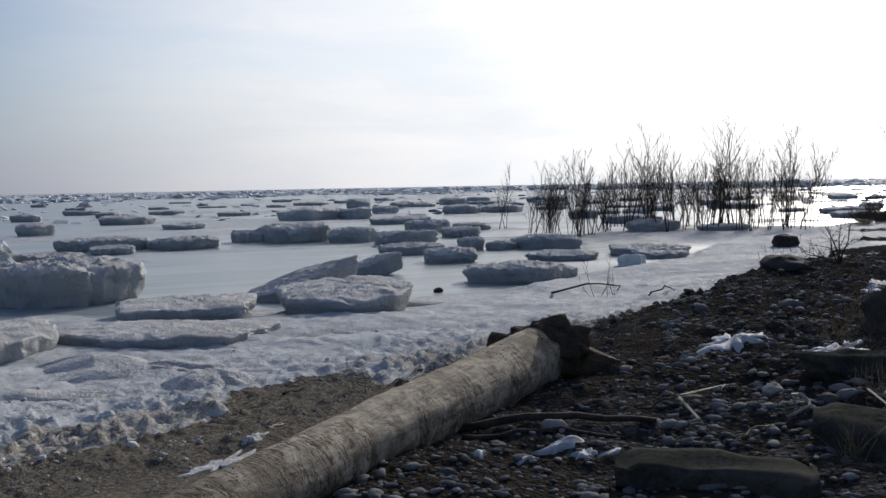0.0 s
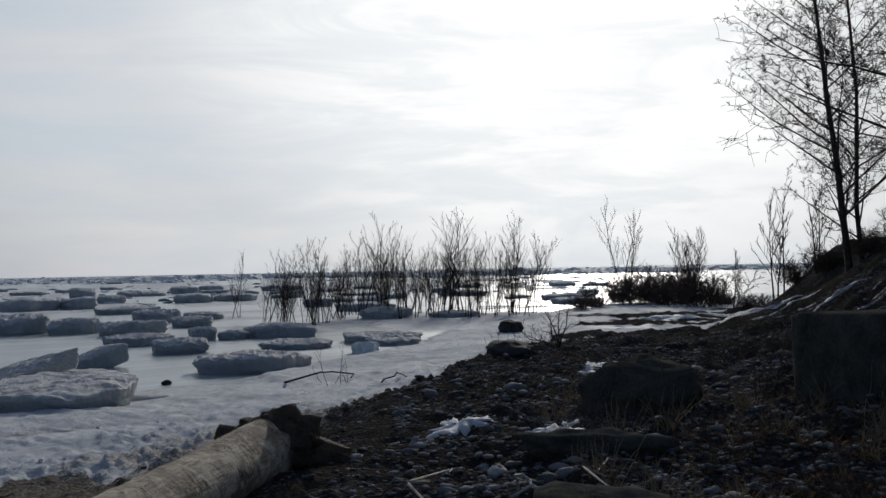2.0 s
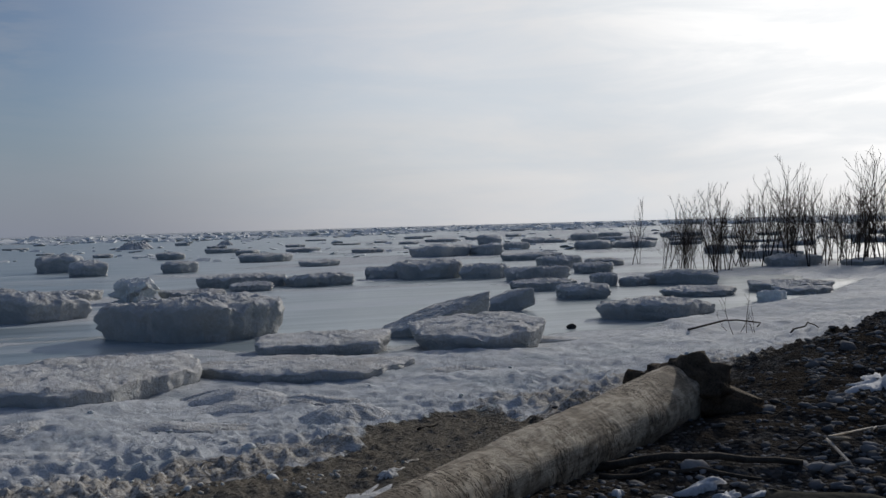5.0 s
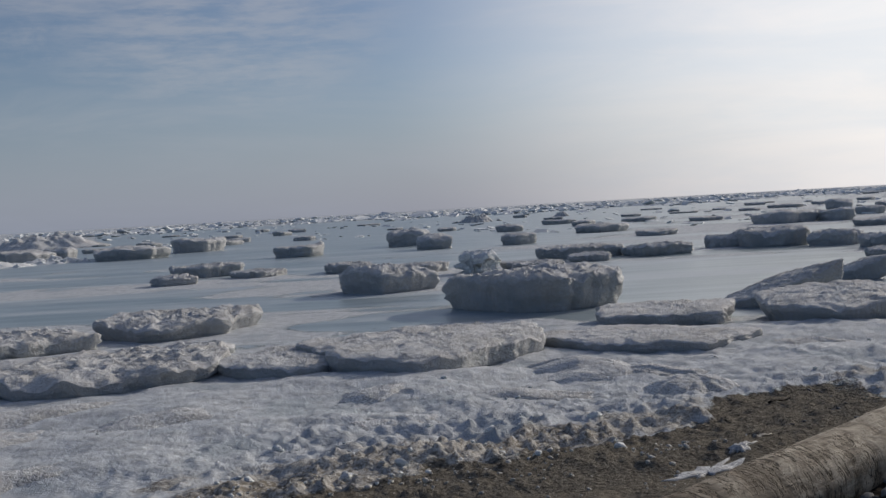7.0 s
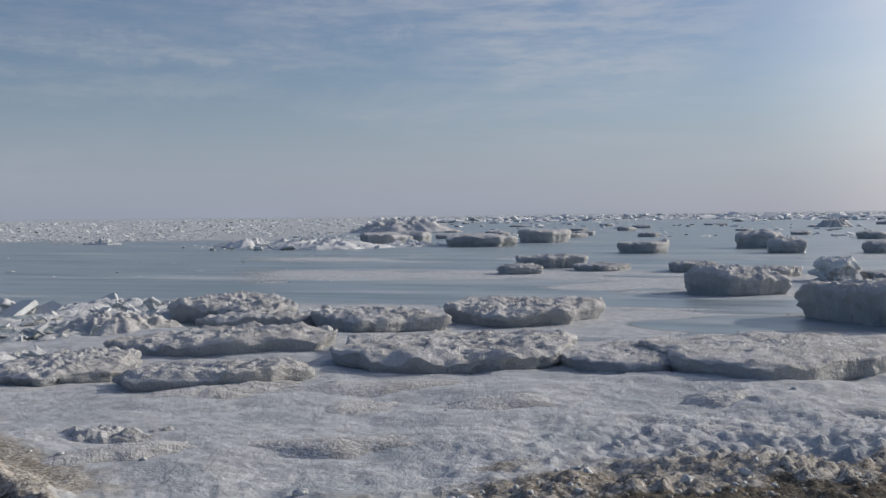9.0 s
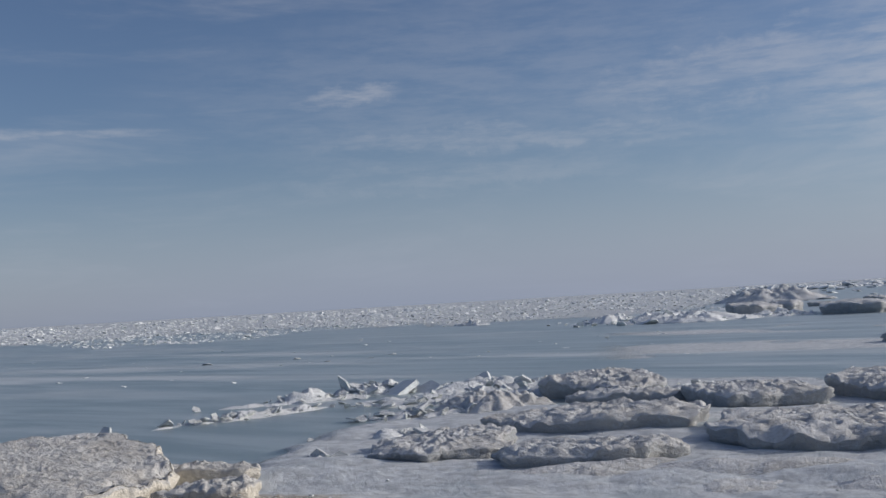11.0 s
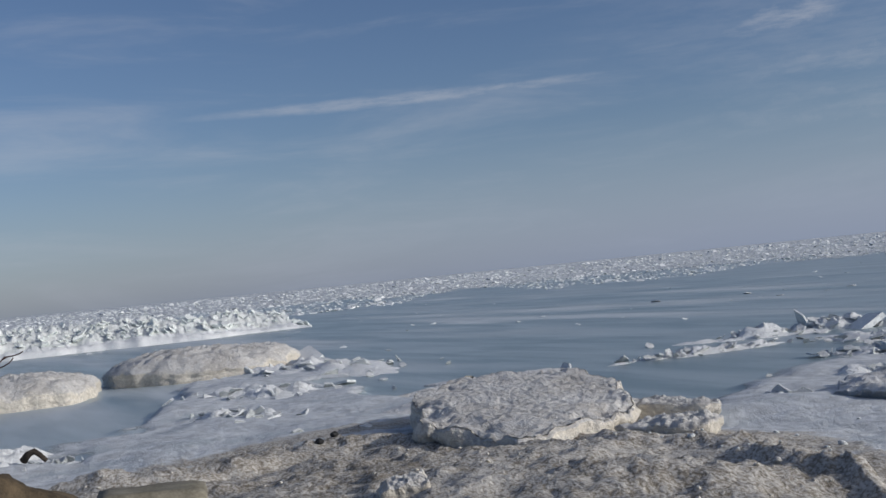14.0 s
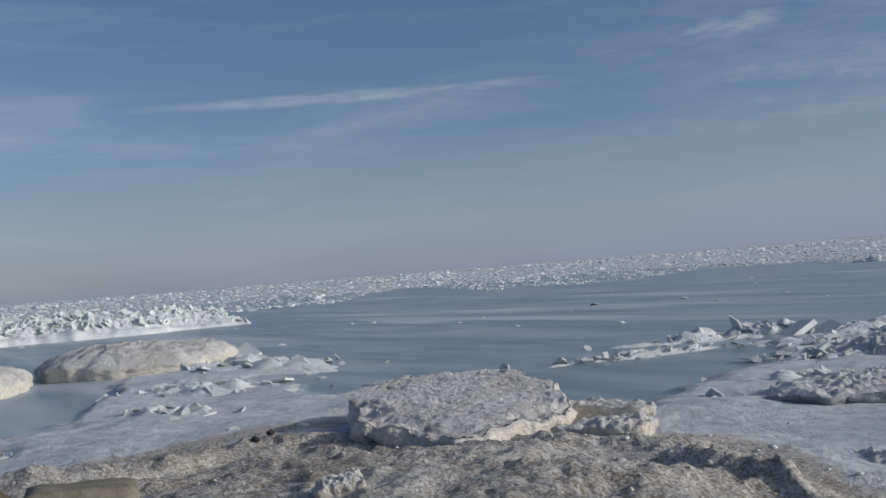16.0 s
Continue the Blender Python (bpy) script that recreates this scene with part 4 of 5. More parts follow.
def make_brush():
    """Low bushes and single saplings beyond the bank."""
    rng = random.Random(19)
    kinds = []
    for k in range(4):
        stems = [((rng.gauss(0, 0.5), rng.gauss(0, 0.5), 0), (rng.gauss(0, 0.5), rng.gauss(0, 0.5), 1), rng.uniform(0.6, 1.5), 0.013, 2,
                  dict(bend=0.13, up=0.2, kids=(5, 9), spread=0.85, shrink=0.42, first=0.10, thin=0.009)) for _ in range(56)]
        kinds.append(plant("brush", 90 + k, stems, "dense brown leafless brush on the shore", "bush", (RED_TWIG, TWIG), "brush along the bank"))
    spots = [(-48.2, 56), (-49.0, 54), (-49.9, 56), (-50.8, 53), (-51.7, 55), (-52.6, 50), (-53.6, 52), (-54.8, 44), (-55.9, 40), (-57.2, 34), (-58.6, 30), (-60.6, 27), (-62.2, 25), (-64.0, 23), (-47.0, 50), (-46.2, 48)]
    for k, (az, r) in enumerate(spots):
        ob = kinds[k] if k < len(kinds) else copy_thing(kinds[k % len(kinds)], Matrix())
        set_at(ob, *spot(az, r), rng.uniform(0, 360), size=rng.uniform(0.8, 1.0) * (1.3 if k < 6 else 0.62 if k < 14 else 0.5))
    slim = dict(bend=0.06, up=0.42, kids=(5, 14), spread=0.6, shrink=0.32, first=0.25, thin=0.010, ratio=0.45)
    for k, (az, r, h, many) in enumerate(((-48.5, 53, 4.9, 3), (-51.9, 54, 3.6, 9), (-54.2, 50, 2.4, 1), (-56.3, 34, 3.2, 3), (-57.8, 31, 2.4, 2))):
        stems = [((rng.gauss(0, 0.15), rng.gauss(0, 0.15), 0), (rng.gauss(0, 0.16), rng.gauss(0, 0.16), 1), h * rng.uniform(0.7, 1.0), 0.03, 2, slim) for _ in range(many)]
        set_at(plant("bare_sapling", 120 + k, stems, "lone leafless sapling above the brush", "sapling", (BARK, TWIG)), *spot(az, r))
    fork = dict(bend=0.16, up=0.1, kids=(4, 7), spread=0.9, shrink=0.45, first=0.1, thin=0.004)
    stems = [((0, 0, 0), (rng.gauss(0, 0.7), rng.gauss(0, 0.7), 0.8), rng.uniform(0.7, 1.1), 0.018, 2, fork) for _ in range(7)]
    set_at(plant("bare_shrub", 131, stems, "small spreading leafless shrub at the edge of the snow", "shrub", (BARK, TWIG)), *spot(-45.0, 20.5))
    thin = dict(bend=0.10, up=0.2, kids=(3, 5), spread=0.5, shrink=0.35, first=0.3, thin=0.003)
    for k, (az, r) in enumerate(((-42.0, 19), (-43.4, 17), (-46.8, 10.0), (-48.0, 9.4), (-49.5, 10.8), (-33.2, 18.6), (-52.0, 9.0), (-55.0, 12.0))):
        stems = [((rng.gauss(0, 0.12), rng.gauss(0, 0.12), 0), (rng.gauss(0, 0.3), rng.gauss(0, 0.3), 1), rng.uniform(0.4, 0.8), 0.006, 1, thin) for _ in range(6)]
        set_at(plant("dry_weed", 140 + k, stems, "thin dry weed stalks rising from the gravel", "weed", (TWIG, TWIG), "dry weeds on the beach"), *spot(az, r))


make_brush()


def make_near_shrub():
    rng = random.Random(77)
    shape = dict(bend=0.13, up=0.16, kids=(4, 7, 9), spread=0.7, shrink=0.36, first=0.2, thin=0.0042)
    stems = []
    for lean, rise, long in ((0.55, 0.9, 1.7), (0.3, 1.0, 2.3), (0.7, 0.75, 1.5), (0.15, 1.0, 2.6), (0.8, 0.70, 1.30), (0.7, 0.80, 1.45), (0.9, 0.50, 1.15), (0.42, 0.95, 1.8), (0.75, 0.8, 1.35), (0.15, 1.0, 2.1)):
        stems.append(((rng.gauss(0, 0.08), rng.gauss(0, 0.08), 0.55), (rng.gauss(0, 0.12), lean, rise), long * 1.22, 0.026, 2, dict(shape, kids=(7, 14))))
    for lean, rise, long in ((0.20, 1.0, 3.4), (0.30, 1.0, 3.2), (0.42, 1.0, 2.9), (0.36, 1.0, 2.4)):
        stems.append(((rng.gauss(0, 0.1), rng.gauss(0, 0.1), 0.5), (rng.gauss(0, 0.1), lean, rise), long, 0.027, 2, dict(shape, kids=(6, 14))))
    stems.append(((0, 0, 0), (0, 0.05, 1), 0.8, 0.05, 2, dict(shape, kids=(2, 3))))
    set_at(plant("red_twig_shrub", 151, stems, "reddish-brown leafless shrub with curved twigs by the boulders", "shrub", (RED_TWIG, RED_TWIG)), *spot(100.2, 5.0))


make_near_shrub()


def make_weeds():
    """Dark dead weeds that cover the bank."""
    rng = random.Random(55)
    shape = dict(bend=0.14, up=0.1, kids=(4, 5), spread=0.7, shrink=0.45, first=0.25, thin=0.0024)
    kinds = []
    for k in range(4):
        stems = [((rng.gauss(0, 0.35), rng.gauss(0, 0.35), 0), (rng.gauss(0, 0.5), rng.gauss(0, 0.5), 1), rng.uniform(0.2, 0.6), 0.0045, 1, shape) for _ in range(60)]
        kinds.append(plant("dead_weed_clump", 170 + k, stems, "dense dark clump of dead weeds on the bank", "weeds", (TWIG, DARK_TWIG), "dead weeds on the bank"))
    for k in range(46):
        az = rng.uniform(-69, -53)
        r = rng.uniform(7.0, 10.0) if k < 14 else rng.uniform(13.0, 25.0)
        ob = kinds[k] if k < 4 else copy_thing(kinds[k % 4], Matrix())
        set_at(ob, *spot(az, r), rng.uniform(0, 360), -0.03, rng.uniform(0.5, 0.9) * (0.6 if r < 13 else 1.0))


make_weeds()


# ---- rocks, concrete, gravel ----
def rock(x, y, size, seed, mat, label, turn=0, sink=0.35, name="boulder", rough=0.35, flat=0.15):
    ob = new(name, rock_mesh(name, seed, mat, size, rough, 18, 30, flat))
    ob.matrix_world = pose(x, y, height_at(x, y) + size[2] * (1 - 2 * sink), 0, 0, turn)
    return tagged(ob, label, "rock")


rock(*spot(91.5, 7.3), (0.80, 0.72, 0.56), 3, ROCK, "large dark brown boulder at the edge of the beach", 10, 0.15)
rock(*spot(83.8, 6.3), (0.42, 0.55, 0.36), 8, ROCK, "yellowish brown boulder beside the concrete block", 40, 0.12)
rock(*spot(87.5, 5.6), (0.5, 0.5, 0.38), 12, ROCK, "rounded brown boulder on the beach", 70, 0.15)
rock(*spot(-42.5, 32.2), (0.42, 0.35, 0.22), 5, DARK_ROCK, "dark rock lying on the snow", 20, 0.25, "rock")
rock(*spot(-42.4, 18.9), (0.55, 0.40, 0.17), 6, DARK_ROCK, "dark flat rock at the edge of the gravel", 60, 0.3, "rock")
rock(*spot(-24.5, 20.3), (0.10, 0.08, 0.06), 9, DARK_ROCK, "small dark stone on the ice", 30, 0.3, "rock")
rock(*spot(-41.6, 8.5), (0.09, 0.06, 0.05), 10, BLEACHED, "pale rounded beach stone", 15, 0.3, "rock")
rock(*spot(-44.0, 8.9), (0.12, 0.08, 0.07), 14, STONE, "rounded grey stone on the gravel", 15, 0.3, "rock")
rock(*spot(68.1, 12.3), (0.06, 0.04, 0.03), 15, DARK_ROCK, "small dark stone on dirty snow", 15, 0.2, "rock")
rock(*spot(67.3, 12.4), (0.05, 0.04, 0.03), 16, DARK_ROCK, "small dark stone on dirty snow", 15, 0.2, "rock")


def box_mesh(name, sx, sy, sz, mat, bevel=0.03, worn=0.012, seed=1):
    bm = bmesh.new()
    bmesh.ops.create_cube(bm, size=1)
    bmesh.ops.scale(bm, vec=(sx, sy, sz), verts=bm.verts)
    bmesh.ops.subdivide_edges(bm, edges=bm.edges, cuts=7, use_grid_fill=True)
    for v in bm.verts:
        near = [abs(abs(v.co[a]) - d / 2) < 1e-4 for a, d in enumerate((sx, sy, sz))]
        if sum(near) > 1:
            v.co -= Vector([math.copysign(bevel, v.co[a]) if near[a] else 0 for a in range(3)]) * 0.5
        v.co += Vector([noise.noise(v.co * 5 + Vector((seed, a * 7, 0))) for a in range(3)]) * worn
    me = bpy.data.meshes.new(name)
    bm.to_mesh(me)
    bm.free()
    me.materials.append(mat)
    me.shade_smooth()
    return me


def make_concrete():
    x, y = spot(76.7, 7.4)
    block = tagged(new("concrete_block"), "worn concrete block with a round hole in its face", "concrete block")
    block.matrix_world = pose(x, y, height_at(x, y) - 0.13, 0, 3, 76)
    body = new("body", box_mesh("body", 0.70, 0.42, 0.52, CONCRETE, 0.04, 0.014, 2))
    body.parent, body.matrix_parent_inverse = block, Matrix()
    body.matrix_local = pose(0, 0, 0.24)
    v, f = tube([(-0.02, -0.03, 0.325), (-0.02, -0.222, 0.325)], [0.045, 0.045], 20)
    hole = solid("hole", v, f, DARK_ROCK, parent=body)
    hole.matrix_parent_inverse = Matrix.Translation((0, 0, -0.24))
    tagged(hole, "dark round hole")
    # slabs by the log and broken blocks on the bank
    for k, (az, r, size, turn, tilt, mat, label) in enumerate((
            (-38.6, 5.95, (1.05, 0.42, 0.16), -40, 3, SHADED_CONCRETE, "flat weathered concrete slab on the gravel"),)):
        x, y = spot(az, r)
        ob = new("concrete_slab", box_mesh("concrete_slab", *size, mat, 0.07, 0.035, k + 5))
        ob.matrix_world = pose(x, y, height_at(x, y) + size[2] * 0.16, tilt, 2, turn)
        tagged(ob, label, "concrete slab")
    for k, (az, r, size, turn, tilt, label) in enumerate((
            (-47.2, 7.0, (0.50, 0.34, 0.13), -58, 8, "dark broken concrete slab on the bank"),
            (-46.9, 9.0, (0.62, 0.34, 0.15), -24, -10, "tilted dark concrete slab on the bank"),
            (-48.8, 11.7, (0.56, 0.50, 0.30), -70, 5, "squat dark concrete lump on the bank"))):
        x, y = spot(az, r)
        ob = new("concrete_slab", rock_mesh("concrete_slab", 31 + k * 4, SHADED_CONCRETE, size, 0.55, 24, 40, 0.35))
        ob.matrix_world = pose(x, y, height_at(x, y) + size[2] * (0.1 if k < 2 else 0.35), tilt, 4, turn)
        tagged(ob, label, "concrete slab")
    # big blocks; the shade on their faces is part of the dark colour
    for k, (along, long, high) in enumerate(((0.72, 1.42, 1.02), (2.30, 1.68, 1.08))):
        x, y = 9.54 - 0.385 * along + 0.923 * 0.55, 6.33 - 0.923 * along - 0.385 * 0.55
        ob = new("concrete_block", box_mesh("concrete_block", long, 1.1, high, SHADED_CONCRETE, 0.05, 0.02, k + 15))
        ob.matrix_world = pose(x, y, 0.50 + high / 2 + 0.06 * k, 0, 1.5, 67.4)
        tagged(ob, "large concrete block set into the bank, coloured dark for shade", "concrete block", "concrete blocks in the bank")


make_concrete()


def snow_patch(az, r, w, d, turn, label="patch of old snow on the dark bank", thick=0.028, mat=None):
    """A thin ragged cap of snow that follows the ground."""
    cx, cy = spot(az, r)
    rows, cols, seed = 8, 48, int(r * 10)
    t = np.linspace(0, 2 * np.pi, cols, endpoint=False)
    rim = 1 + 0.6 * fbm(np.cos(t) * 2.2 + seed, np.sin(t) * 2.2, 1.0, 4, 0.65, seed)
    a, pts = radians(turn if az > -46 else az + turn * 0.3), []
    for i in range(rows + 1):
        f = i / rows
        u, v = np.cos(t) * rim * f * w / 2, np.sin(t) * rim * f * d / 2
        x, y = cx + u * math.cos(a) - v * math.sin(a), cy + u * math.sin(a) + v * math.cos(a)
        z = ground_shape(x, y)[0] + thick * (1 - f ** 4) * (1 + 0.5 * fbm(x, y, 4, 3, 0.6, 31)) - (0.03 if i == rows else 0)
        pts.append(np.stack([x - cx, y - cy, z], 1))
    ob = solid("snow_patch", np.concatenate(pts), sheet(rows + 1, cols, True), mat or SNOW)
    ob.matrix_world = pose(cx, cy, 0)
    return tagged(ob, label, "snow", "snow patches on the bank")


for spec in ((-39.6, 10.3, 0.55, 0.50, -20), (-44.7, 9.9, 0.55, 0.50, -30), (-45.2, 10.8, 0.3, 0.2, 30), (-47.2, 17.1, 0.55, 0.7, 60), (-50.8, 26.0, 1.3, 0.9, -25), (-52.6, 30.0, 1.6, 0.7, -20), (-54.9, 28.5, 2.2, 0.8, -25),
             (-56.6, 26.0, 1.6, 0.6, -25), (-49.0, 33.0, 2.4, 1.2, -30), (-51.2, 38.0, 2.6, 1.2, -30), (-53.6, 40.0, 2.2, 0.9, -30), (-63.4, 17.8, 1.2, 0.3, -25), (-57.4, 24.0, 1.5, 0.3, -24), (-58.7, 21.5, 1.3, 0.26, -24), (-60.2, 19.2, 1.2, 0.24, -26), (-62.0, 17.2, 1.2, 0.22, -26), (-46.9, 15.6, 0.5, 0.3, 20),
             (-30.7, 6.75, 0.30, 0.14, -20), (-32.0, 6.6, 0.16, 0.10, 10), (-33.6, 6.6, 0.20, 0.09, -15), (-29.0, 6.5, 0.16, 0.10, 15), (-27.8, 8.6, 0.4, 0.2, 35), (-26.6, 6.5, 0.14, 0.1, 40)):
    snow_patch(*spec)
snow_patch(-13.0, 7.45, 0.62, 0.20, 40, "thin plates of white ice stranded on the beach", 0.015, ICE)
snow_patch(-14.6, 7.9, 0.26, 0.10, 40, "thin plates of white ice stranded on the beach", 0.015, ICE)


def scatter_stones():
    """Beach stones round the log: the nearest ones singly, the rest in one mesh."""
    rng = random.Random(4)
    shapes = []
    for k in range(8):
        shapes.append(rock_mesh("stone", 40 + k, STONE, (1, rng.uniform(0.6, 0.9), rng.uniform(0.3, 0.5)), 0.7, 5, 8, 0.35))
    singles, verts, faces = 0, [], []
    flat = [(np.array([v.co[:] for v in m.vertices]), [tuple(p.vertices) for p in m.polygons]) for m in shapes]
    tries = 0
    places = []
    while len(places) < 13000 and tries < 120000:
        tries += 1
        far = tries % 2
        az, r = (rng.uniform(-66, -36), rng.uniform(7, 24)) if far else (rng.uniform(-66, -17), 4.6 * math.exp(rng.random() ** 1.3 * 1.5))
        x, y = spot(az, r)
        if rng.random() < 0.25 or (x - 0.35) * 0.647 - (y - 4.42) * 0.762 > -0.4:
            places.append((x, y, r, rng.lognormvariate(-3.75 if far else -4.1, 0.5)))
    xs, ys = np.array([p[0] for p in places]), np.array([p[1] for p in places])
    zs, land, _, _ = ground_shape(xs, ys)
    order = sorted(range(len(places)), key=lambda i: places[i][2])
    offset = 0
    for i in order:
        x, y, r, size = places[i]
        if land[i] < 0.6:
            continue
        m = pose(x, y, zs[i] + size * 0.15, rng.uniform(-15, 15), rng.uniform(-15, 15), rng.uniform(0, 360)) @ Matrix.Scale(size, 4)
        if singles < 300 and size > 0.02:
            ob = new("stone", shapes[i % 8])
            ob.parent = ground
            ob.matrix_world = m
            singles += 1
        else:
            v, f = flat[i % 8]
            mm = np.array(m)
            verts.append(v @ mm[:3, :3].T + mm[:3, 3])
            faces += [tuple(q + offset for q in p) for p in f]
            offset += len(v)
    ob = solid("gravel", np.concatenate(verts), faces, STONE)
    tagged(ob, "grey beach gravel scattered round the log", "gravel", kind="stuff")


scatter_stones()


# ---- sticks, planks, stalks ----
def stick(points, radius, mat, label, name="stick", sides=7, knobs=0.15, category="stick"):
    v, f = tube(points, [radius * (1 - 0.4 * i / (len(points) - 1)) for i in range(len(points))], sides, knobs, radius * 900)
    c = Vector(points[len(points) // 2])
    ob = solid(name, [p - c for p in v], f, mat)
    ob.matrix_world = Matrix.Translation(c)
    return tagged(ob, label, category)


def lying(az0, r0, az1, r1, radius, mat, label, bow=0.05, lift=0.0, many=8, name="stick", category="stick"):
    a, b = Vector((*spot(az0, r0), 0)), Vector((*spot(az1, r1), 0))
    rng, pts = random.Random(int(abs(az0) * 100)), []
    for i in range(many + 1):
        p = a.lerp(b, i / many)
        p += Vector((rng.gauss(0, bow), rng.gauss(0, bow), 0)) * (b - a).length * 0.3
        p.z = height_at(p.x, p.y) + radius * 0.8 + lift * math.sin(math.pi * i / many)
        pts.append(p)
    return stick(pts, radius, mat, label, name, category=category)


lying(-25.0, 7.25, -35.8, 7.35, 0.032, BARK, "grey driftwood pole lying on the gravel", 0.02, 0.03, name="driftwood_pole", category="driftwood")
lying(-25.5, 7.05, -34.0, 7.1, 0.02, BARK, "dark driftwood branch beside the pole", 0.04, name="driftwood_branch", category="driftwood")
lying(-15.4, 8.3, -16.2, 8.5, 0.013, BLEACHED, "short bleached stick on dark debris", 0.05)
lying(-16.2, 10.2, -17.4, 10.5, 0.012, BARK, "short dark stick on the snow", 0.1)
lying(-36.6, 7.6, -39.4, 8.6, 0.011, BLEACHED, "crooked bleached stick on the gravel", 0.3, 0.08)
lying(-42.7, 7.6, -43.3, 8.2, 0.012, BLEACHED, "crooked bleached stick on the gravel", 0.3, 0.06)
lying(-30.6, 18.9, -34.2, 19.6, 0.02, BARK, "thin branch lying on the snow", 0.2, 0.15)
lying(-35.5, 18.0, -37.0, 18.6, 0.015, BARK, "thin branch lying on the snow", 0.2, 0.1)
lying(-35.0, 8.0, -37.5, 7.9, 0.008, TWIG, "thin dark twig on the gravel", 0.2, 0.05)
lying(-45.5, 7.4, -47.5, 8.4, 0.010, BLEACHED, "crooked bleached stick on the bank", 0.3, 0.06)
lying(-40.0, 7.0, -41.8, 7.4, 0.008, STRAW, "thin dry reed on the gravel", 0.2, 0.05)
lying(82.6, 14.9, 81.6, 14.75, 0.05, BARK, "dark stump of wood frozen into the ice", 0.05, 0.12, 4)
lying(-13.0, 6.6, -14.8, 7.3, 0.006, TWIG, "thin dark twig beside the log", 0.2, 0.03)


def make_tufts():
    rng = random.Random(12)
    kinds = []
    for k in range(4):
        verts, faces = [], []
        for _ in range(26):
            p, d = Vector((rng.gauss(0, 0.05), rng.gauss(0, 0.05), 0)), Vector((rng.gauss(0, 0.35), rng.gauss(0, 0.35), 1)).normalized()
            long, pts = rng.uniform(0.12, 0.38), [p.copy()]
            for i in range(4):
                d = (d + Vector((rng.gauss(0, 0.12), rng.gauss(0, 0.12), -0.13))).normalized()
                p = p + d * long / 4
                pts.append(p.copy())
            v, f = tube(pts, [0.0035, 0.003, 0.0025, 0.002, 0.001], 3, caps=False)
            faces += [tuple(i + len(verts) for i in q) for q in f]
            verts += v
        kinds.append(tagged(solid("grass_tuft", verts, faces, STRAW), "tuft of dry straw-coloured grass on the bank", "grass tuft", "dry grass tufts"))
    for k in range(70):
        az, r = rng.uniform(-66, -44), rng.uniform(6.5, 13.0)
        ob = kinds[k] if k < 4 else copy_thing(kinds[k % 4], Matrix())
        set_at(ob, *spot(az, r), rng.uniform(0, 360), -0.01, rng.uniform(0.5, 1.2))
    for az, r in ((-60.5, 9.0), (-61.5, 8.8), (-62.7, 8.0), (-61.0, 9.4)):
        set_at(copy_thing(kinds[0], Matrix()), *spot(az, r), rng.uniform(0, 360), -0.01, 1.1)


make_tufts()


def leaf_litter():
    """Countless curled dead leaves and bits of stalk on the bank."""
    rng = np.random.default_rng(21)
    many = 9000
    az, r = rng.uniform(-70, -44, many), 5.2 * np.exp(rng.random(many) * 1.0)
    x, y = -np.sin(np.radians(az)) * r, np.cos(np.radians(az)) * r
    keep = (fbm(x, y, 0.7, 3, 0.5, 91) + step(-az, 46, 56) * 0.9 > 0.45)
    x, y = x[keep], y[keep]
    z = ground_shape(x, y)[0]
    verts, faces = [], []
    for k in range(len(x)):
        a, long = rng.uniform(0, 6.28), rng.uniform(0.015, 0.055)
        wide, curl = long * rng.uniform(0.15, 0.6), rng.uniform(0.1, 0.6) * long
        ca, sa, o = math.cos(a), math.sin(a), len(verts)
        tip = rng.normal(0, 0.35) * long
        for u, v, w in ((-long, 0, curl + tip), (0, -wide, 0), (long, 0, curl - tip), (0, wide, 0.3 * curl), (0, 0, -0.2 * curl)):
            verts.append((x[k] + u * ca - v * sa, y[k] + u * sa + v * ca, z[k] + 0.02 + w))
        faces += [(o, o + 1, o + 4), (o + 1, o + 2, o + 4), (o + 2, o + 3, o + 4), (o + 3, o, o + 4)]
    tagged(solid("leaf_litter", verts, faces, LEAF, smooth=False), "brown dead leaves and stalks littering the bank", "leaf litter", kind="stuff")


leaf_litter()


# ---- broken ice ----
def heap(x, y, long, wide, turn, many, size, label, seed, base=0.0, steep=45, rise=0.3):
    """A heap of tilted broken ice plates, each a piece of its own."""
    rng = random.Random(seed)
    top = tagged(new("ice_heap"), label, "broken ice", "heaps of broken ice")
    top.matrix_world = pose(x, y, base, 0, 0, turn)
    rows, cols = 14, 48
    t, ring = np.linspace(0, 2 * np.pi, 48, endpoint=False), []
    rim = 1 + 0.35 * fbm(np.cos(t) * 1.5 + seed, np.sin(t) * 1.5, 1.0, 3, 0.6, seed)
    for i in range(rows + 1):
        f = i / rows
        px, py = np.cos(t) * rim * f * long * 0.46, np.sin(t) * rim * f * wide * 0.46
        ring.append(np.stack([px, py, 0.22 * size * (1 - f ** 2) * (1 + 1.1 * fbm(px + seed, py, 2.2, 4, 0.65, seed)) - 0.02 * f], 1))
    solid("crushed_ice", np.concatenate(ring), sheet(rows + 1, cols, True), CLEAN_ICE, parent=top)
    for k in range(int(many * 2.4)):
        u, v = rng.gauss(0, 0.25), rng.gauss(0, 0.25)
        s = size * 0.42 * rng.lognormvariate(-0.2, 0.45)
        z = rise * size * max(0, 1 - 1.6 * math.hypot(u, v)) * rng.uniform(0.2, 1.0) + 0.02
        ob = new("shard", SHARD_DATA[k % len(SHARD_DATA)])
        ob.parent = top
        ob.matrix_local = pose(u * long, v * wide, z, rng.gauss(0, steep * 0.6), rng.gauss(0, steep * 0.6), rng.uniform(0, 360)) @ Matrix.Scale(s, 4)
    return top


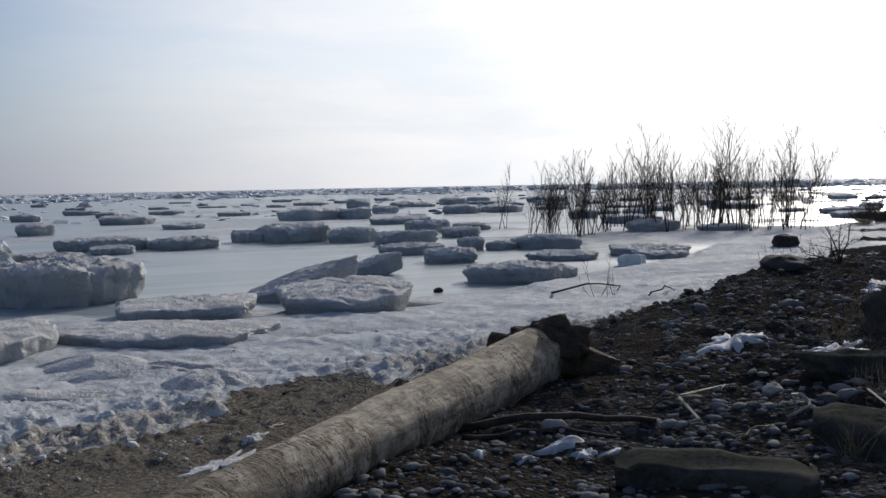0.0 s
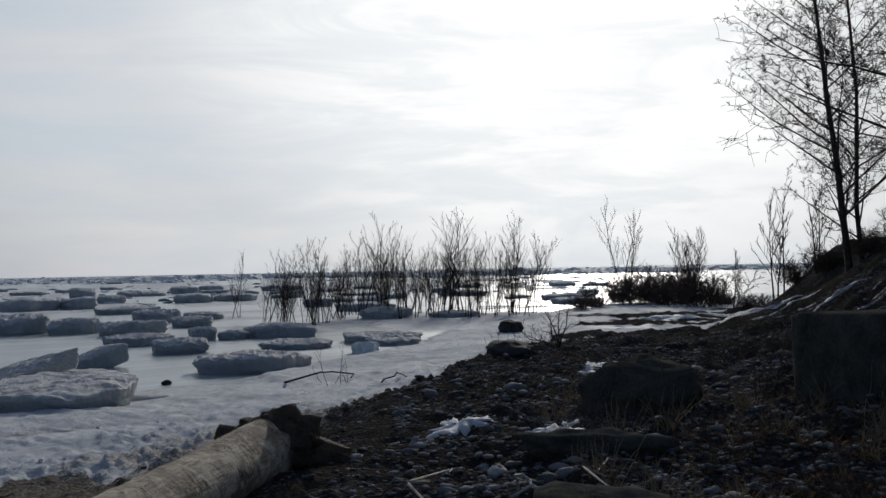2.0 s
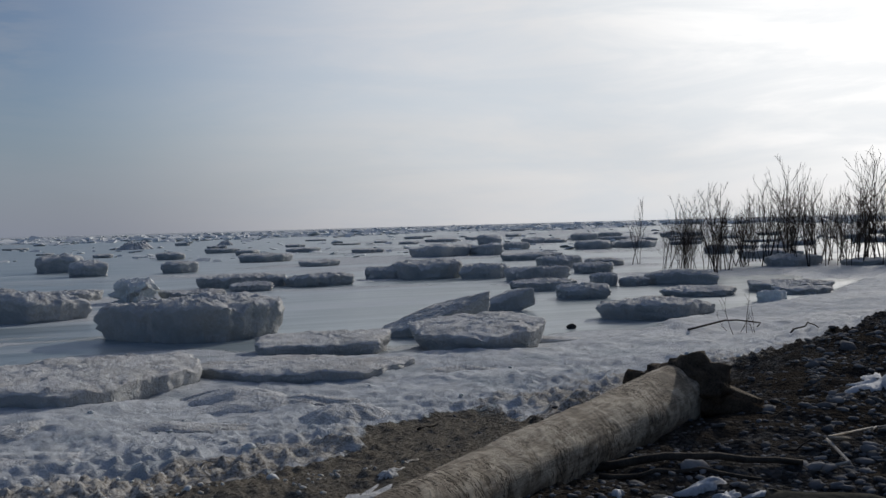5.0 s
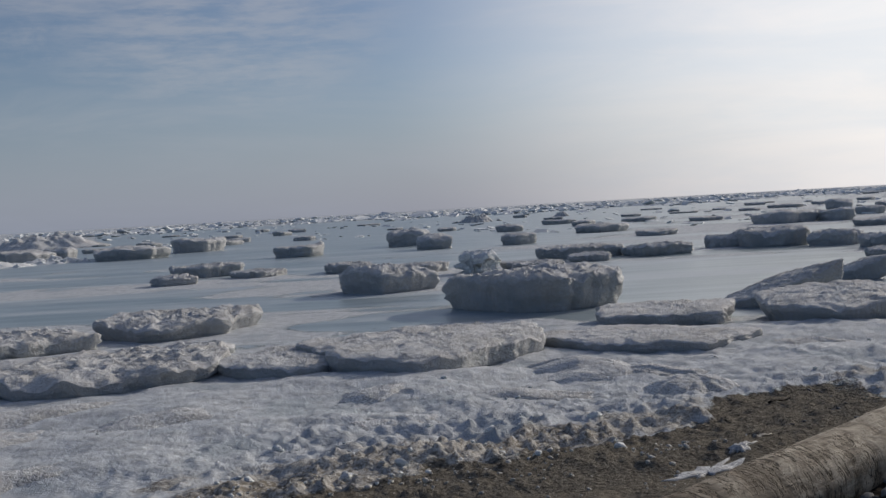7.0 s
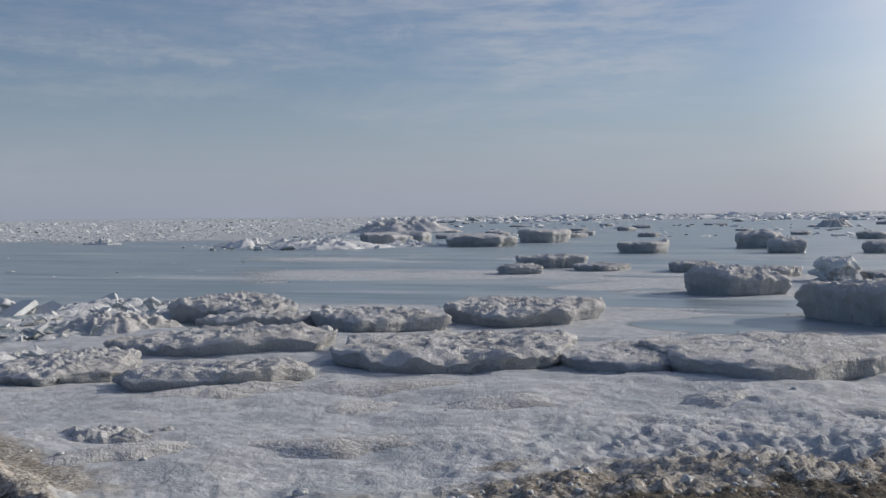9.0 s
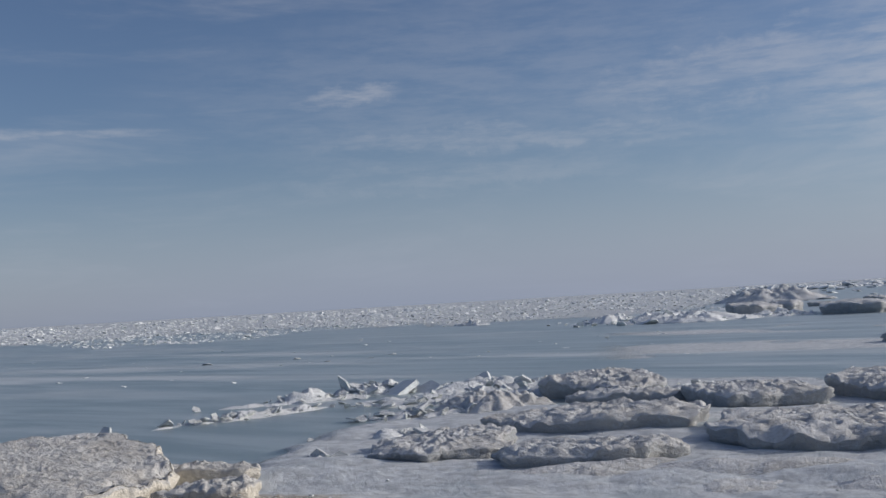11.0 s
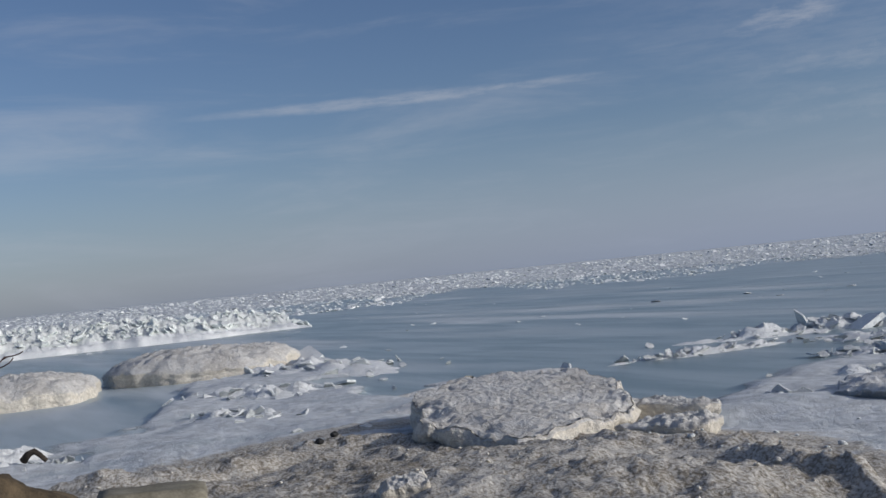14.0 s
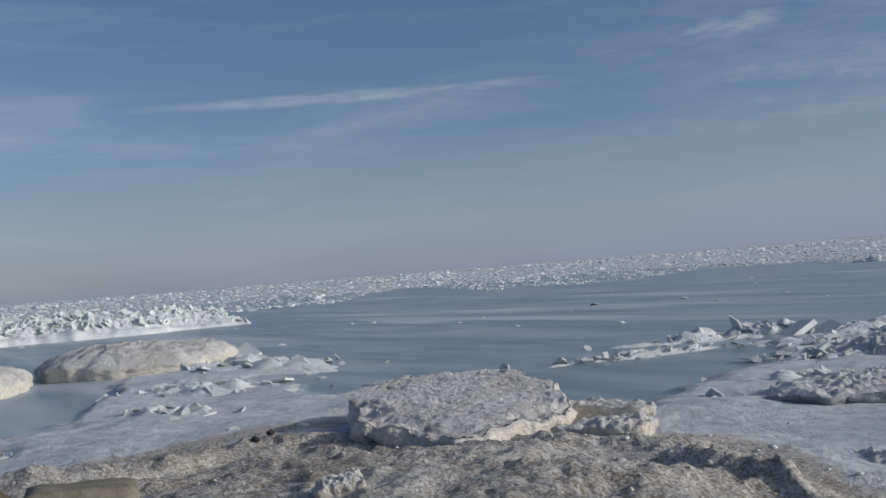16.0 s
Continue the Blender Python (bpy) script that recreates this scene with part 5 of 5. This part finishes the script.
RUBBLE = "heap of thin broken plates of white ice"
for k, spec in enumerate(((-13.3, 17.6, 4.2, 2.4, 40, 42, 0.55), (-14.3, 20.3, 4.0, 2.4, 35, 34, 0.6), (-16.6, 18.9, 1.6, 1.0, 40, 9, 1.0), (-17.0, 17.2, 3.2, 0.9, 60, 18, 0.5),
                          (-15.9, 14.3, 4.2, 0.8, 80, 26, 0.42), (-12.0, 15.0, 2.6, 1.2, 50, 20, 0.5), (-10.6, 12.6, 2.0, 1.2, 20, 14, 0.4), (-9.7, 10.2, 1.6, 0.8, 30, 12, 0.4),
                          (-13.0, 5.7, 2.8, 0.7, 45, 22, 0.38), (-16.5, 5.4, 2.6, 1.4, 20, 16, 0.6), (-25.0, 9.6, 8.0, 3.6, 10, 46, 0.7), (-20.0, 7.0, 4.0, 2.2, 30, 20, 0.6),
                          (-15.0, 1.8, 2.2, 1.4, 85, 22, 0.42), (-34.9, 64.6, 5.4, 3.0, 20, 60, 1.1), (-29.2, 62.0, 8.6, 4.0, 20, 110, 1.25), (-24.0, 66.0, 5.0, 2.6, 20, 40, 0.9), (-52.0, 72.0, 3.0, 2.0, 20, 9, 1.4), (-11.8, 18.6, 3.4, 2.0, 30, 22, 0.45), (-9.0, 20.2, 3.0, 1.4, 30, 18, 0.4))):
    heap(*spec, RUBBLE, 200 + k, base=0.0, steep=42)

def drift_ice():
    """The pack beyond the bare ice: countless tilted blocks out to the horizon."""
    rng = np.random.default_rng(6)
    verts, faces, offset = [], [], 0
    for az0, az1, near, far, many, size, high in ((20, 112, 1.12, 0.05, 17000, 0.34, 0.36), (-70, 22, 0.40, 0.03, 8000, 1.0, 0.28), (-62, 20, 1.4, 0.4, 500, 0.9, 0.25), (24, 80, 3.2, 1.2, 110, 0.22, 0.22)):
        az = rng.uniform(az0, az1, many)
        el = far + (near - far) * rng.random(many) ** 1.15
        el = el * (1 + 0.25 * fbm(az, el * 0, 0.2, 3, 0.5, 9))
        r = 2.0 / np.tan(np.radians(np.maximum(el, 0.03)))
        s = size * np.exp(rng.normal(0, 0.4, many)) * np.clip(r / 150, 0.8, 4.0 if az0 > 0 else 2.6)
        for k in range(many):
            v, f = SHARDS[int(rng.integers(len(SHARDS)))]
            m = pose(0, 0, 0, rng.normal(0, 15), rng.normal(0, 15), rng.uniform(0, 360))
            p = np.array(v) @ np.array(m)[:3, :3].T * np.array([1, 1, high / 0.35]) * s[k]
            a = math.radians(az[k])
            verts.append(p + np.array([-math.sin(a) * r[k], math.cos(a) * r[k], 0.12 * s[k] * high]))
            faces += [tuple(i + offset for i in q) for q in f]
            offset += len(v)
    ob = solid("pack_ice", np.concatenate(verts), faces, CLEAN_ICE, smooth=False)
    tagged(ob, "jagged drifting pack ice reaching to the horizon", "pack ice", kind="stuff")


drift_ice()


def clods(many, az0, az1, r0, r1, size, mat, label, category, name, seed, beyond):
    """Countless lumps lying on the beach or on the snow, in one mesh."""
    rng = random.Random(seed)
    shapes = [rock_mesh("lump", seed + k, mat, (1, 0.8, 0.5), 0.7, 4, 7, 0.2) for k in range(6)]
    flat = [(np.array([v.co[:] for v in m.vertices]), [tuple(p.vertices) for p in m.polygons]) for m in shapes]
    az = np.array([rng.uniform(az0, az1) for _ in range(many)])
    edge = by_direction(BEACH, az)
    r = np.array([e + rng.uniform(r0, r1) * abs(rng.gauss(0, 0.6)) if beyond else e - abs(rng.gauss(0, 0.45)) * r1 + r0 for e in edge])
    a = np.radians(az)
    x, y = -np.sin(a) * r, np.cos(a) * r
    keep = fbm(x, y, 0.8, 3, 0.5, seed) > -0.25
    z = ground_shape(x, y)[0]
    verts, faces, offset = [], [], 0
    for k in range(many):
        if not keep[k] or r[k] < 4.5:
            continue
        v, f = flat[k % 6]
        s = size * rng.lognormvariate(0, 0.5)
        m = np.array(pose(0, 0, 0, rng.uniform(-30, 30), rng.uniform(-30, 30), rng.uniform(0, 360)))[:3, :3]
        verts.append(v @ m.T * s + np.array([x[k], y[k], z[k] + 0.15 * s]))
        faces += [tuple(i + offset for i in q) for q in f]
        offset += len(v)
    ob = solid(name, np.concatenate(verts), faces, mat)
    return tagged(ob, label, category, kind="stuff")


clods(900, 36, 90, 0.3, 6.0, 0.011, DIRTY_ICE, "sandy clods of broken ice on the beach", "ice clods", "ice_clods", 301, False)
clods(900, -14, 34, 0.3, 1.6, 0.010, DIRTY_ICE, "sandy lumps of ice along the snow edge", "ice clods", "ice_clods", 302, False)
clods(420, -34, 60, -0.3, 5.0, 0.022, CLEAN_ICE, "small lumps of ice scattered over the snow", "ice lumps", "ice_lumps", 303, True)
